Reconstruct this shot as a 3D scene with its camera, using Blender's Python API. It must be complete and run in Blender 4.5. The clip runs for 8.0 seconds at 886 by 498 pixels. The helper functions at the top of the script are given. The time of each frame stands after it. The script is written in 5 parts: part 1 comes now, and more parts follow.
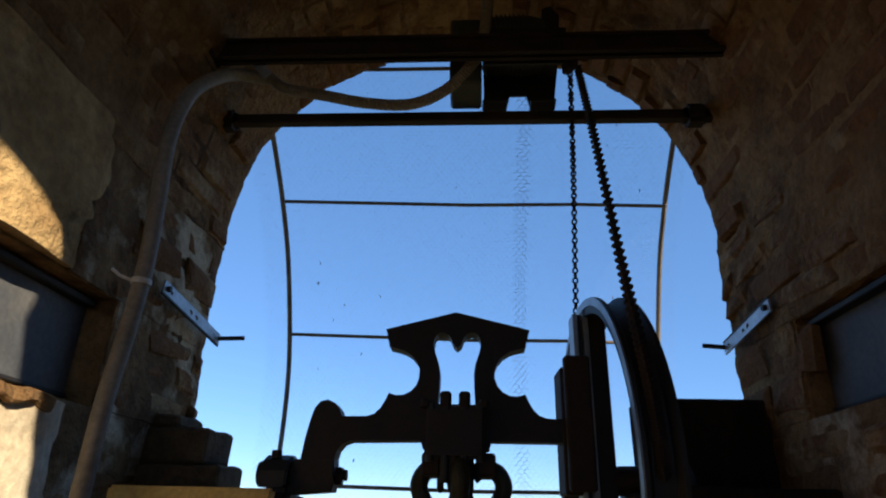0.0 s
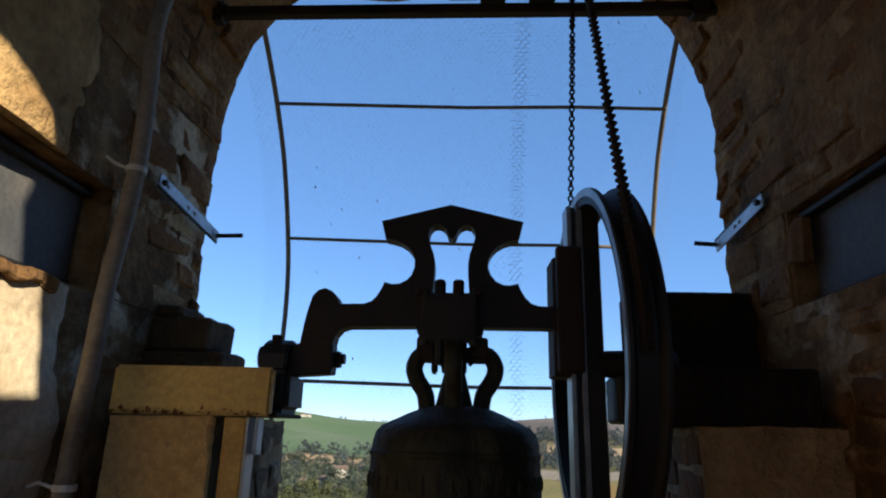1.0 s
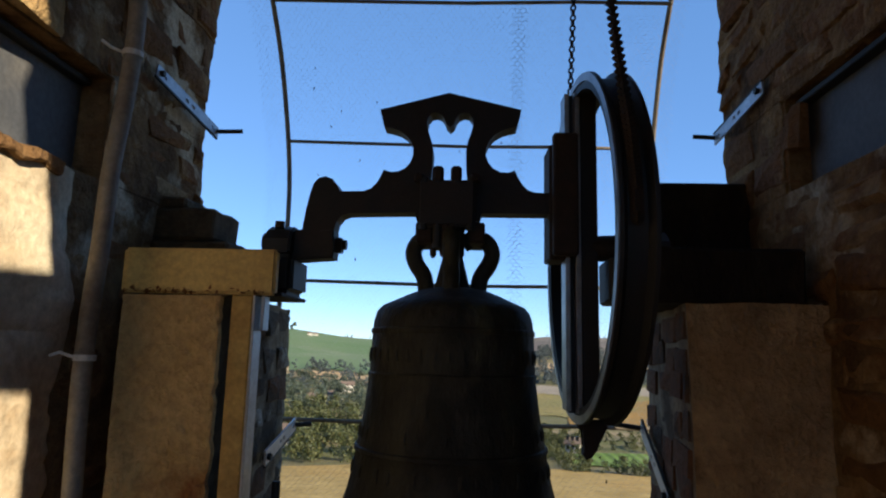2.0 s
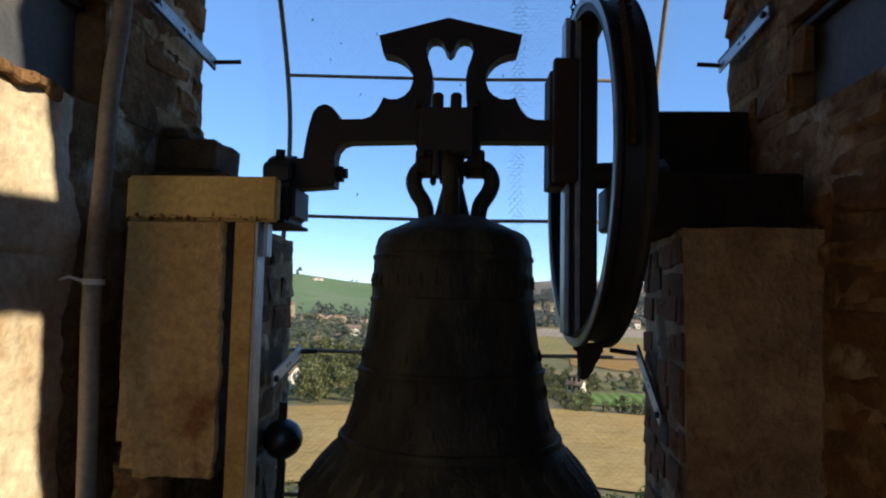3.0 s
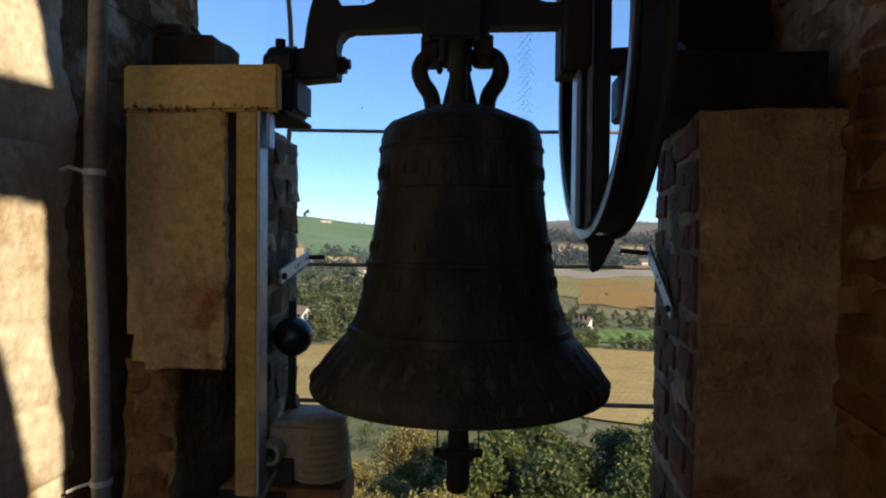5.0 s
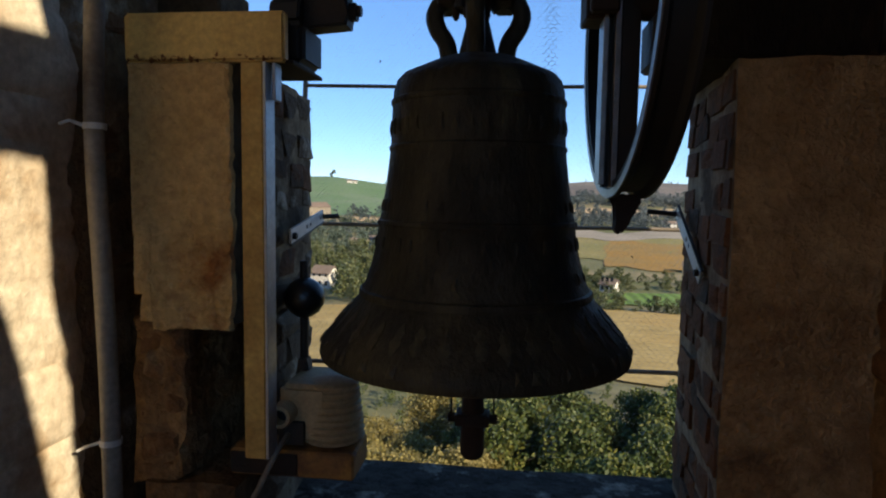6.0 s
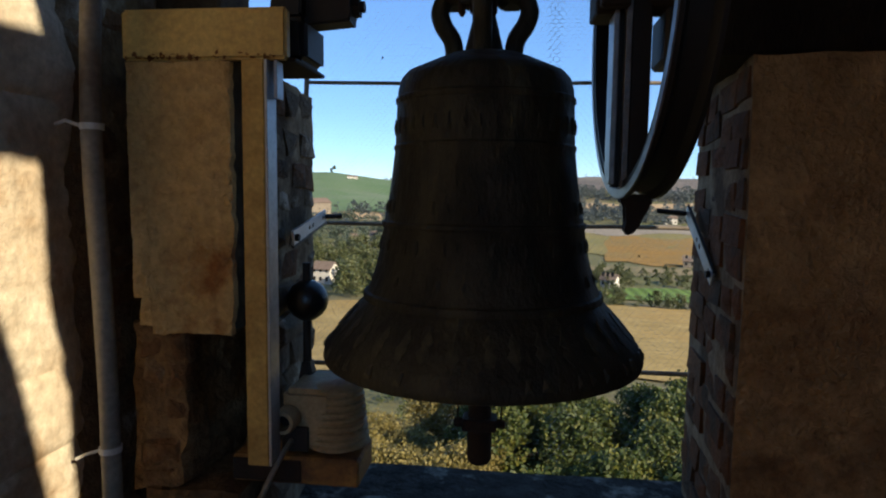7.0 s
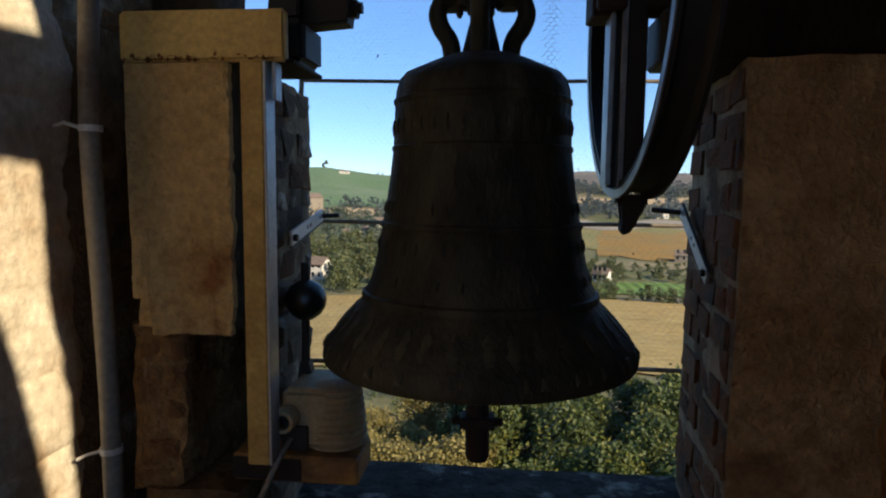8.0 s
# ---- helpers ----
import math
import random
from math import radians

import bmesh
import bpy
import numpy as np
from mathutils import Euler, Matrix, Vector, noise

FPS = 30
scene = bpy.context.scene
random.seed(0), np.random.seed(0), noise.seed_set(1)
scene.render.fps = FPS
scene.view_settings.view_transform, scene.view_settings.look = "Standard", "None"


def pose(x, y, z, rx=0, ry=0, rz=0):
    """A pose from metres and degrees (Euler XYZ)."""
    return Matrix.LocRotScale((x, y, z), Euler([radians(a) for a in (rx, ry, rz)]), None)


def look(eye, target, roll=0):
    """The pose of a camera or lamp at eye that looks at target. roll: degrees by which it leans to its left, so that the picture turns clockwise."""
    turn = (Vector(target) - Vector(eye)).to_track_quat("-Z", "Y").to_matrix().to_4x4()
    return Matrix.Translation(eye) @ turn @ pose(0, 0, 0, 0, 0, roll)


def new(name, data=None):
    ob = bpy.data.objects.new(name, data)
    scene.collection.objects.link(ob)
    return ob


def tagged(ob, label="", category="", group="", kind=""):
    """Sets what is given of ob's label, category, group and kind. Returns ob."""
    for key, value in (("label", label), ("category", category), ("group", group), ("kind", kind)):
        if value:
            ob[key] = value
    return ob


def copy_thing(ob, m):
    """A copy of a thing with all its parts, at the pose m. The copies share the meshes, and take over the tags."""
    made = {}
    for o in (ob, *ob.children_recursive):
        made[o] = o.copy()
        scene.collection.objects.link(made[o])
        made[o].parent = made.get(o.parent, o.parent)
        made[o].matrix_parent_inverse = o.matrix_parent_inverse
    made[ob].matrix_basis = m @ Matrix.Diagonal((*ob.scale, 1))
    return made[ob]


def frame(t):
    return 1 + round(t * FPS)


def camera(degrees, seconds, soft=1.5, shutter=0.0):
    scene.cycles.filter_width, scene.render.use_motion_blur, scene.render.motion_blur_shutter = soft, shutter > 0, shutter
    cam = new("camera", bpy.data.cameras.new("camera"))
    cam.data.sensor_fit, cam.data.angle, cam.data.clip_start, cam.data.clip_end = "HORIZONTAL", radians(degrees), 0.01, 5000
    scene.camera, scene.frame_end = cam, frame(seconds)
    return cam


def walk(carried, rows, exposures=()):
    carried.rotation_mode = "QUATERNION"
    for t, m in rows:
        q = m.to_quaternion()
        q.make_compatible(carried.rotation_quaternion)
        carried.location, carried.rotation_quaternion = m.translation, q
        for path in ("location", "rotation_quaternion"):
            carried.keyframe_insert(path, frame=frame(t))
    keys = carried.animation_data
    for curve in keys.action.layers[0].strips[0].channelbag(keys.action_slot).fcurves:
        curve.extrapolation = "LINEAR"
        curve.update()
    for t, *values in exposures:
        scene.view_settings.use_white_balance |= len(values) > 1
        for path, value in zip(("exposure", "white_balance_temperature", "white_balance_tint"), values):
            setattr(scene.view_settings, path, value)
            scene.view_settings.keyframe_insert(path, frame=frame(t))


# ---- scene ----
cam = camera(70.6, 8.0, soft=2.1)
PATH = [
    (0, (0.077, -1.233, 1.638), (-0.035, 0.598, 2.435), 1.4),
    (0.5, (0.08, -1.221, 1.605), (-0.028, 0.653, 2.297), 1.3),
    (1, (0.086, -1.22, 1.58), (-0.022, 0.696, 2.142), 1.5),
    (1.5, (0.091, -1.222, 1.54), (-0.017, 0.724, 1.987), 1.5),
    (2, (0.098, -1.228, 1.508), (-0.017, 0.743, 1.827), 1.4),
    (3.5, (0.108, -1.238, 1.455), (-0.021, 0.756, 1.556), 1.1),
    (4, (0.107, -1.238, 1.428), (-0.02, 0.756, 1.505), 0.8),
    (4.5, (0.097, -1.23, 1.397), (-0.02, 0.767, 1.436), 0.5),
    (5, (0.105, -1.209, 1.382), (-0.041, 0.785, 1.337), 0.6),
    (6.5, (0.122, -1.134, 1.378), (-0.118, 0.843, 1.19), 0.9),
    (7, (0.107, -1.128, 1.387), (-0.12, 0.851, 1.202), 0.7),
    (7.5, (0.098, -1.133, 1.398), (-0.114, 0.846, 1.207), 0.5),
    (8, (0.098, -1.137, 1.397), (-0.105, 0.843, 1.196), 0.6),
]
walk(cam, [(t, look(eye, target, roll)) for t, eye, target, roll in PATH], [(0, 0.75), (1.5, 0.8), (3.5, 0.92), (5, 0.92), (6.5, 0.82), (8, 0.82)])


# ---- light ----
SUN_AZ, SUN_EL = 50.0, 27.0      # degrees: the sun stands behind the camera and to its right
sun_to = Vector((math.sin(radians(SUN_AZ)) * math.cos(radians(SUN_EL)), -math.cos(radians(SUN_AZ)) * math.cos(radians(SUN_EL)), math.sin(radians(SUN_EL))))
world = bpy.data.worlds.new("world")
scene.world = world
world.use_nodes = True
wn = world.node_tree.nodes
sky = wn.new("ShaderNodeTexSky")
sky.sky_type, sky.sun_disc = "NISHITA", False
sky.sun_elevation, sky.sun_rotation = radians(SUN_EL), radians(180 - SUN_AZ)
sky.air_density, sky.dust_density, sky.ozone_density = 0.9, 0.0, 5.0
sky.altitude = 1800
wn["Background"].inputs[1].default_value = 0.15
clear = wn.new("ShaderNodeMix")          # a deep clear blue evens out the sky towards the horizon
clear.data_type = "RGBA"
clear.inputs[0].default_value = 0.5
clear.inputs[7].default_value = (0.58, 1.46, 3.15, 1)
world.node_tree.links.new(sky.outputs[0], clear.inputs[6])
world.node_tree.links.new(clear.outputs[2], wn["Background"].inputs[0])
sun = new("sun", bpy.data.lights.new("sun", "SUN"))
sun.data.energy, sun.data.angle, sun.data.color = 5.0, radians(0.5), (1.0, 0.86, 0.64)
sun.matrix_world = look(sun_to * 30, (0, 0, 0))


# ---- materials ----
def material(name, c1, c2, scale=6.0, fine=60.0, rough=0.85, bump=0.4, metal=0.0, stain=None, stain_at=0.58, per_piece=0.0, streak=1.0, rough2=None, dist=0.004):
    """Two tones mixed by coarse noise, darkened by fine grain, with an optional third tone in patches."""
    m = bpy.data.materials.new(name)
    m.use_nodes = True
    n, l = m.node_tree.nodes, m.node_tree.links
    b = n["Principled BSDF"]
    tc = n.new("ShaderNodeTexCoord")
    mp = n.new("ShaderNodeMapping")
    mp.inputs["Scale"].default_value = (1, 1, streak)
    info = n.new("ShaderNodeObjectInfo")
    off = n.new("ShaderNodeMath"); off.operation = "MULTIPLY"; off.inputs[1].default_value = 37.0 if per_piece else 0.0
    l.new(info.outputs["Random"], off.inputs[0])
    l.new(off.outputs[0], mp.inputs["Location"])
    geo = n.new("ShaderNodeNewGeometry")
    l.new(geo.outputs["Position"], mp.inputs["Vector"])

    def noise_tex(s, detail=6.0):
        t = n.new("ShaderNodeTexNoise")
        t.inputs["Scale"].default_value, t.inputs["Detail"].default_value, t.inputs["Roughness"].default_value = s, detail, 0.62
        l.new(mp.outputs[0], t.inputs["Vector"])
        return t

    def ramp(src, a, z):
        r = n.new("ShaderNodeMapRange")
        r.inputs[1].default_value, r.inputs[2].default_value = a, z
        l.new(src, r.inputs[0])
        return r.outputs[0]

    def mix(fac, a, bb, kind="MIX"):
        x = n.new("ShaderNodeMix")
        x.data_type, x.blend_type = "RGBA", kind
        for sock, v in ((x.inputs[0], fac), (x.inputs[6], a), (x.inputs[7], bb)):
            if hasattr(v, "is_linked"):
                l.new(v, sock)
            else:
                sock.default_value = v if not isinstance(v, tuple) else (*v, 1)
        return x.outputs[2]

    big, small = noise_tex(scale), noise_tex(fine, 4.0)
    col = mix(ramp(big.outputs[0], 0.36, 0.64), c1, c2)
    if per_piece:
        lo, hi = tuple(c * (1 - per_piece) for c in c1), tuple(min(1, c * (1 + per_piece)) for c in c2)
        col = mix(0.55, col, mix(info.outputs["Random"], lo, hi))
    if stain:
        col = mix(ramp(noise_tex(scale * 0.45, 8.0).outputs[0], stain_at, stain_at + 0.1), col, stain)
    col = mix(ramp(small.outputs[0], 0.2, 0.75), mix(1.0, col, (0.55, 0.55, 0.55), "MULTIPLY"), col)
    l.new(col, b.inputs["Base Color"])
    b.inputs["Metallic"].default_value = metal
    b.inputs["Roughness"].default_value = rough
    if rough > 0.84:
        b.inputs["Specular IOR Level"].default_value = 0.15
    if rough2 is not None:
        rr = n.new("ShaderNodeMapRange")
        rr.inputs[1].default_value, rr.inputs[2].default_value, rr.inputs[3].default_value, rr.inputs[4].default_value = 0.35, 0.65, rough, rough2
        l.new(big.outputs[0], rr.inputs[0]); l.new(rr.outputs[0], b.inputs["Roughness"])
    if bump:
        add = n.new("ShaderNodeMath"); add.operation = "ADD"
        l.new(big.outputs[0], add.inputs[0]); l.new(small.outputs[0], add.inputs[1])
        bp = n.new("ShaderNodeBump")
        bp.inputs["Strength"].default_value, bp.inputs["Distance"].default_value = bump, dist
        l.new(add.outputs[0], bp.inputs["Height"]); l.new(bp.outputs[0], b.inputs["Normal"])
    return m


MORTAR = material("lime mortar", (0.35, 0.21, 0.095), (0.19, 0.105, 0.046), 9, 60, 0.95, 0.8, stain=(0.10, 0.055, 0.027), stain_at=0.54, dist=0.020)
MORTAR_PALE = material("pale joint mortar", (0.36, 0.28, 0.185), (0.17, 0.12, 0.075), 14, 80, 0.95, 0.7, stain=(0.10, 0.07, 0.045), stain_at=0.52, dist=0.008)
LIME = material("blotchy limed mortar", (0.31, 0.195, 0.095), (0.12, 0.066, 0.032), 9, 60, 0.95, 0.8, stain=(0.60, 0.50, 0.36), stain_at=0.54, dist=0.016)
BRICK = material("old brick", (0.30, 0.155, 0.066), (0.14, 0.066, 0.028), 13, 60, 0.92, 0.8, stain=(0.36, 0.235, 0.12), stain_at=0.52, per_piece=0.45, dist=0.016)
JAMB_BRICK = material("jamb brick", (0.26, 0.105, 0.046), (0.12, 0.070, 0.040), 14, 80, 0.92, 0.9, stain=(0.085, 0.062, 0.045), stain_at=0.50, per_piece=0.6, dist=0.010)
JAMB_LIMED = material("limed jamb brick", (0.24, 0.185, 0.13), (0.10, 0.075, 0.05), 17, 80, 0.93, 0.9, stain=(0.58, 0.50, 0.39), stain_at=0.55, per_piece=0.4, dist=0.012)
PLASTER = material("ochre plaster", (0.84, 0.57, 0.255), (0.60, 0.365, 0.135), 9, 70, 0.93, 1.0, stain=(0.36, 0.15, 0.05), stain_at=0.55, per_piece=0.12, dist=0.016)
# limewash whose tone is paled to carry part of the sun patch's brightness
WASH_SUN = material("limewash paled for sun", (0.76, 0.66, 0.49), (0.56, 0.435, 0.29), 6, 60, 0.93, 0.5, stain=(0.40, 0.25, 0.12), stain_at=0.60, dist=0.006)
OCHRE = material("rough ochre render", (0.64, 0.44, 0.21), (0.36, 0.225, 0.10), 8, 50, 0.95, 0.9, stain=(0.16, 0.095, 0.042), stain_at=0.55, dist=0.014)
# mossy stone of the loose bricks; also the painted shade of the pier gap
STONE_AND_GAP_SHADE = material("dark mossy stone and gap shade", (0.125, 0.085, 0.050), (0.060, 0.043, 0.027), 14, 80, 0.95, 0.8, stain=(0.20, 0.14, 0.08), stain_at=0.58, dist=0.008)
# darker copy of the pier plaster, with the right pier's shade in its colour
PLASTER_SHADED = material("brown plaster with shade tone", (0.58, 0.36, 0.165), (0.29, 0.16, 0.07), 6, 45, 0.93, 1.0, stain=(0.13, 0.066, 0.03), stain_at=0.54, dist=0.020)
SILL = material("sill slate", (0.060, 0.054, 0.045), (0.018, 0.016, 0.014), 18, 60, 0.95, 1.0, stain=(0.30, 0.27, 0.22), stain_at=0.54, dist=0.014)
BRONZE = material("bell bronze", (0.050, 0.043, 0.021), (0.012, 0.011, 0.0065), 10, 90, 0.55, 0.9, metal=0.2, stain=(0.115, 0.102, 0.050), stain_at=0.57, streak=0.5, rough2=0.78, dist=0.006)
BRONZE_WORN = material("worn bronze relief", (0.085, 0.073, 0.039), (0.028, 0.025, 0.014), 24, 120, 0.6, 0.6, metal=0.2, dist=0.003)
IRON = material("dark cast iron", (0.016, 0.013, 0.011), (0.024, 0.015, 0.010), 14, 140, 0.65, 0.4, metal=0.3, dist=0.003)
RUST = material("rusty iron", (0.036, 0.018, 0.010), (0.018, 0.012, 0.009), 16, 140, 0.82, 0.5, metal=0.1, dist=0.003)
RUST_SPOT = material("brown rust bloom", (0.30, 0.135, 0.045), (0.15, 0.062, 0.022), 40, 160, 0.9, 0.4)
BLACK = material("black painted steel", (0.010, 0.0095, 0.0095), (0.017, 0.015, 0.013), 12, 140, 0.62, 0.3, metal=0.0, dist=0.002)
GLOSS_BLACK = material("oiled black iron", (0.010, 0.0095, 0.009), (0.016, 0.014, 0.012), 12, 140, 0.28, 0.2, metal=0.0, rough2=0.45, dist=0.002)
PALE_EDGE = material("worn bright steel", (0.40, 0.395, 0.39), (0.25, 0.245, 0.24), 20, 160, 0.42, 0.2, metal=0.7, dist=0.001)
ZINC = material("galvanised steel", (0.55, 0.57, 0.60), (0.42, 0.44, 0.47), 30, 120, 0.45, 0.15, metal=0.6, dist=0.001)
CREAM = material("cream painted steel", (0.74, 0.49, 0.14), (0.62, 0.385, 0.10), 9, 90, 0.6, 0.4, stain=(0.46, 0.25, 0.06), stain_at=0.60, dist=0.003)
CREAM_WORN = material("worn cream paint", (0.66, 0.42, 0.11), (0.48, 0.27, 0.065), 16, 110, 0.65, 0.5, stain=(0.24, 0.105, 0.03), stain_at=0.56, dist=0.003)
RUSTY_CREAM = material("rusty cream paint", (0.44, 0.22, 0.05), (0.24, 0.105, 0.03), 14, 90, 0.75, 0.4, stain=(0.09, 0.04, 0.018), stain_at=0.54, dist=0.003)
BEAM_GREY = material("grey painted beam", (0.105, 0.11, 0.12), (0.07, 0.075, 0.085), 6, 90, 0.7, 0.2, stain=(0.13, 0.125, 0.12), dist=0.002)
TIMBER = material("dark old timber", (0.030, 0.020, 0.013), (0.014, 0.010, 0.008), 9, 70, 0.9, 0.9, stain=(0.055, 0.030, 0.016), stain_at=0.58, streak=0.4, dist=0.010)
PIPE_GREY = material("grey plastic conduit", (0.31, 0.265, 0.20), (0.23, 0.19, 0.14), 8, 90, 0.72, 0.2, stain=(0.16, 0.115, 0.075), stain_at=0.57, dist=0.001)
WHITE_TIE = material("white plastic", (0.72, 0.68, 0.60), (0.62, 0.58, 0.50), 10, 90, 0.5, 0.05)
MOTOR_BEIGE = material("beige motor casing", (0.52, 0.385, 0.20), (0.40, 0.285, 0.14), 12, 120, 0.65, 0.3, stain=(0.22, 0.135, 0.06), stain_at=0.57, dist=0.002)
MOTOR_GREEN = material("dull green motor paint", (0.06, 0.065, 0.05), (0.04, 0.045, 0.035), 12, 120, 0.6, 0.2, dist=0.002)
WIRE = material("net wire", (0.30, 0.31, 0.32), (0.22, 0.22, 0.22), 30, 100, 0.5, 0.0, metal=0.5)
ROD = material("net frame rod", (0.27, 0.22, 0.16), (0.15, 0.12, 0.09), 14, 120, 0.6, 0.2, metal=0.2)
RENDER_OUT = material("sunlit house render", (0.74, 0.70, 0.62), (0.66, 0.61, 0.52), 0.6, 6, 0.9, 0.0)
TAN_WALL = material("tan farmhouse wall", (0.27, 0.235, 0.18), (0.22, 0.185, 0.14), 0.6, 6, 0.9, 0.0)
ROOF_TILE = material("terracotta roof", (0.22, 0.165, 0.125), (0.17, 0.125, 0.095), 0.7, 5, 0.9, 0.0)
PANE = material("dark window pane", (0.03, 0.035, 0.04), (0.02, 0.02, 0.025), 3, 9, 0.2, 0.0)


def leaf_material(name, c1, c2, c3):
    m = bpy.data.materials.new(name)
    m.use_nodes = True
    n, l = m.node_tree.nodes, m.node_tree.links
    b = n["Principled BSDF"]
    geo = n.new("ShaderNodeNewGeometry")
    r = n.new("ShaderNodeValToRGB")
    r.color_ramp.elements[0].color, r.color_ramp.elements[1].color = (*c1, 1), (*c3, 1)
    r.color_ramp.elements.new(0.55).color = (*c2, 1)
    t = n.new("ShaderNodeTexNoise"); t.inputs["Scale"].default_value, t.inputs["Detail"].default_value = 0.8, 5.0
    l.new(geo.outputs["Position"], t.inputs["Vector"])
    a = n.new("ShaderNodeMath"); a.operation = "MULTIPLY_ADD"; a.inputs[1].default_value = 0.34
    half = n.new("ShaderNodeMath"); half.operation = "MULTIPLY"; half.inputs[1].default_value = 0.75
    l.new(t.outputs[0], half.inputs[0])
    l.new(geo.outputs["Random Per Island"], a.inputs[0]); l.new(half.outputs[0], a.inputs[2])
    l.new(a.outputs[0], r.inputs[0]); l.new(r.outputs[0], b.inputs["Base Color"])
    b.inputs["Roughness"].default_value = 0.6
    tr = n.new("ShaderNodeBsdfTranslucent")
    l.new(r.outputs[0], tr.inputs[0])
    mx = n.new("ShaderNodeMixShader"); mx.inputs[0].default_value = 0.3
    l.new(b.outputs[0], mx.inputs[1]); l.new(tr.outputs[0], mx.inputs[2])
    l.new(mx.outputs[0], n["Material Output"].inputs[0])
    return m


LEAF = leaf_material("broad leaves", (0.010, 0.020, 0.005), (0.054, 0.076, 0.012), (0.25, 0.215, 0.036))
LEAF_DRY = leaf_material("drying scrub leaves", (0.050, 0.046, 0.014), (0.20, 0.160, 0.042), (0.44, 0.33, 0.10))
LEAF_FAR = leaf_material("far woodland leaves", (0.030, 0.045, 0.017), (0.082, 0.096, 0.032), (0.21, 0.18, 0.06))
# distance haze is put into the bluish leaf colours of both far woods
LEAF_HAZE_BLUE = leaf_material("woodland leaves with haze tint", (0.055, 0.075, 0.080), (0.082, 0.102, 0.100), (0.135, 0.14, 0.115))
LEAF_HAZE = leaf_material("valley leaves with haze tint", (0.050, 0.075, 0.060), (0.080, 0.105, 0.070), (0.145, 0.15, 0.085))
BARK = material("bark", (0.12, 0.09, 0.06), (0.07, 0.05, 0.035), 8, 40, 0.9, 0.5)


def field_material(name, c1, c2, furrow=0.0, angle=0.0, rough_scale=0.03, c3=None):
    m = material(name, c1, c2, rough_scale, 0.6, 0.95, 0.0, stain=c3, stain_at=0.5)
    if furrow:
        n, l = m.node_tree.nodes, m.node_tree.links
        b = n["Principled BSDF"]
        src = b.inputs["Base Color"].links[0].from_socket
        w = n.new("ShaderNodeTexWave")
        mp = n.new("ShaderNodeMapping"); mp.inputs["Rotation"].default_value = (0, 0, radians(angle))
        geo = n.new("ShaderNodeNewGeometry")
        l.new(geo.outputs["Position"], mp.inputs[0]); l.new(mp.outputs[0], w.inputs[0])
        w.inputs["Scale"].default_value, w.inputs["Distortion"].default_value = furrow, 1.5
        x = n.new("ShaderNodeMix"); x.data_type, x.blend_type = "RGBA", "MULTIPLY"
        x.inputs[0].default_value = 0.45
        l.new(src, x.inputs[6]); l.new(w.outputs[0], x.inputs[7]); l.new(x.outputs[2], b.inputs["Base Color"])
    return m


GROUND = field_material("dry grass and scrub", (0.20, 0.17, 0.09), (0.12, 0.13, 0.05), c3=(0.30, 0.23, 0.13))
STUBBLE = field_material("stubble field", (0.45, 0.320, 0.120), (0.34, 0.236, 0.082), 0, 25, 0.09, c3=(0.40, 0.265, 0.090))
# the green is shifted towards blue to hold the haze of distance
GREEN_HILL = field_material("green hill field", (0.125, 0.195, 0.088), (0.155, 0.215, 0.11), 0, 60, 0.008, c3=(0.185, 0.23, 0.14))
PALE_FIELD = field_material("pale ploughed field", (0.50, 0.36, 0.20), (0.42, 0.29, 0.15), 0, 10, 0.02)
VINEYARD = field_material("autumn vineyard", (0.42, 0.235, 0.055), (0.34, 0.225, 0.075), 0.25, 62, 0.03)
YELLOW_FIELD = field_material("yellow grass field", (0.36, 0.29, 0.11), (0.28, 0.25, 0.09), 0.08, 30, 0.03)
GREEN_FIELD = field_material("bright green field", (0.15, 0.25, 0.05), (0.19, 0.28, 0.07), 0.1, 0, 0.05)
# haze of distance is mixed into this greyed brown as well
BROWN_HILL = field_material("brown wooded hill", (0.25, 0.205, 0.165), (0.17, 0.155, 0.135), 0.05, 80, 0.012, c3=(0.28, 0.24, 0.19))
GREY_ROAD = field_material("grey bare field", (0.34, 0.29, 0.22), (0.27, 0.23, 0.17))


# ---- mesh helpers ----
def empty(name, label, category, group="", at=(0, 0, 0)):
    ob = new(name)
    ob.location = at
    return tagged(ob, label, category, group)


def finish(name, bm, mat, smooth=False):
    bmesh.ops.recalc_face_normals(bm, faces=bm.faces)
    me = bpy.data.meshes.new(name)
    bm.to_mesh(me)
    bm.free()
    for mm in (mat if isinstance(mat, (list, tuple)) else [mat]):
        me.materials.append(mm)
    if smooth:
        for p in me.polygons:
            p.use_smooth = True
        me.set_sharp_from_angle(angle=radians(40))
    return me


def part(name, bm, mat, parent=None, label="", smooth=False):
    """Links a bmesh as one mesh object under a thing or under a part."""
    ob = new(name, finish(name, bm, mat, smooth))
    if parent:
        ob.parent = parent
        bpy.context.view_layer.update()
        ob.matrix_parent_inverse = parent.matrix_world.inverted()
    return tagged(ob, label)


def structure(name, bm, mat, label, category, smooth=False):
    return tagged(part(name, bm, mat, None, "", smooth), label, category, kind="structure")


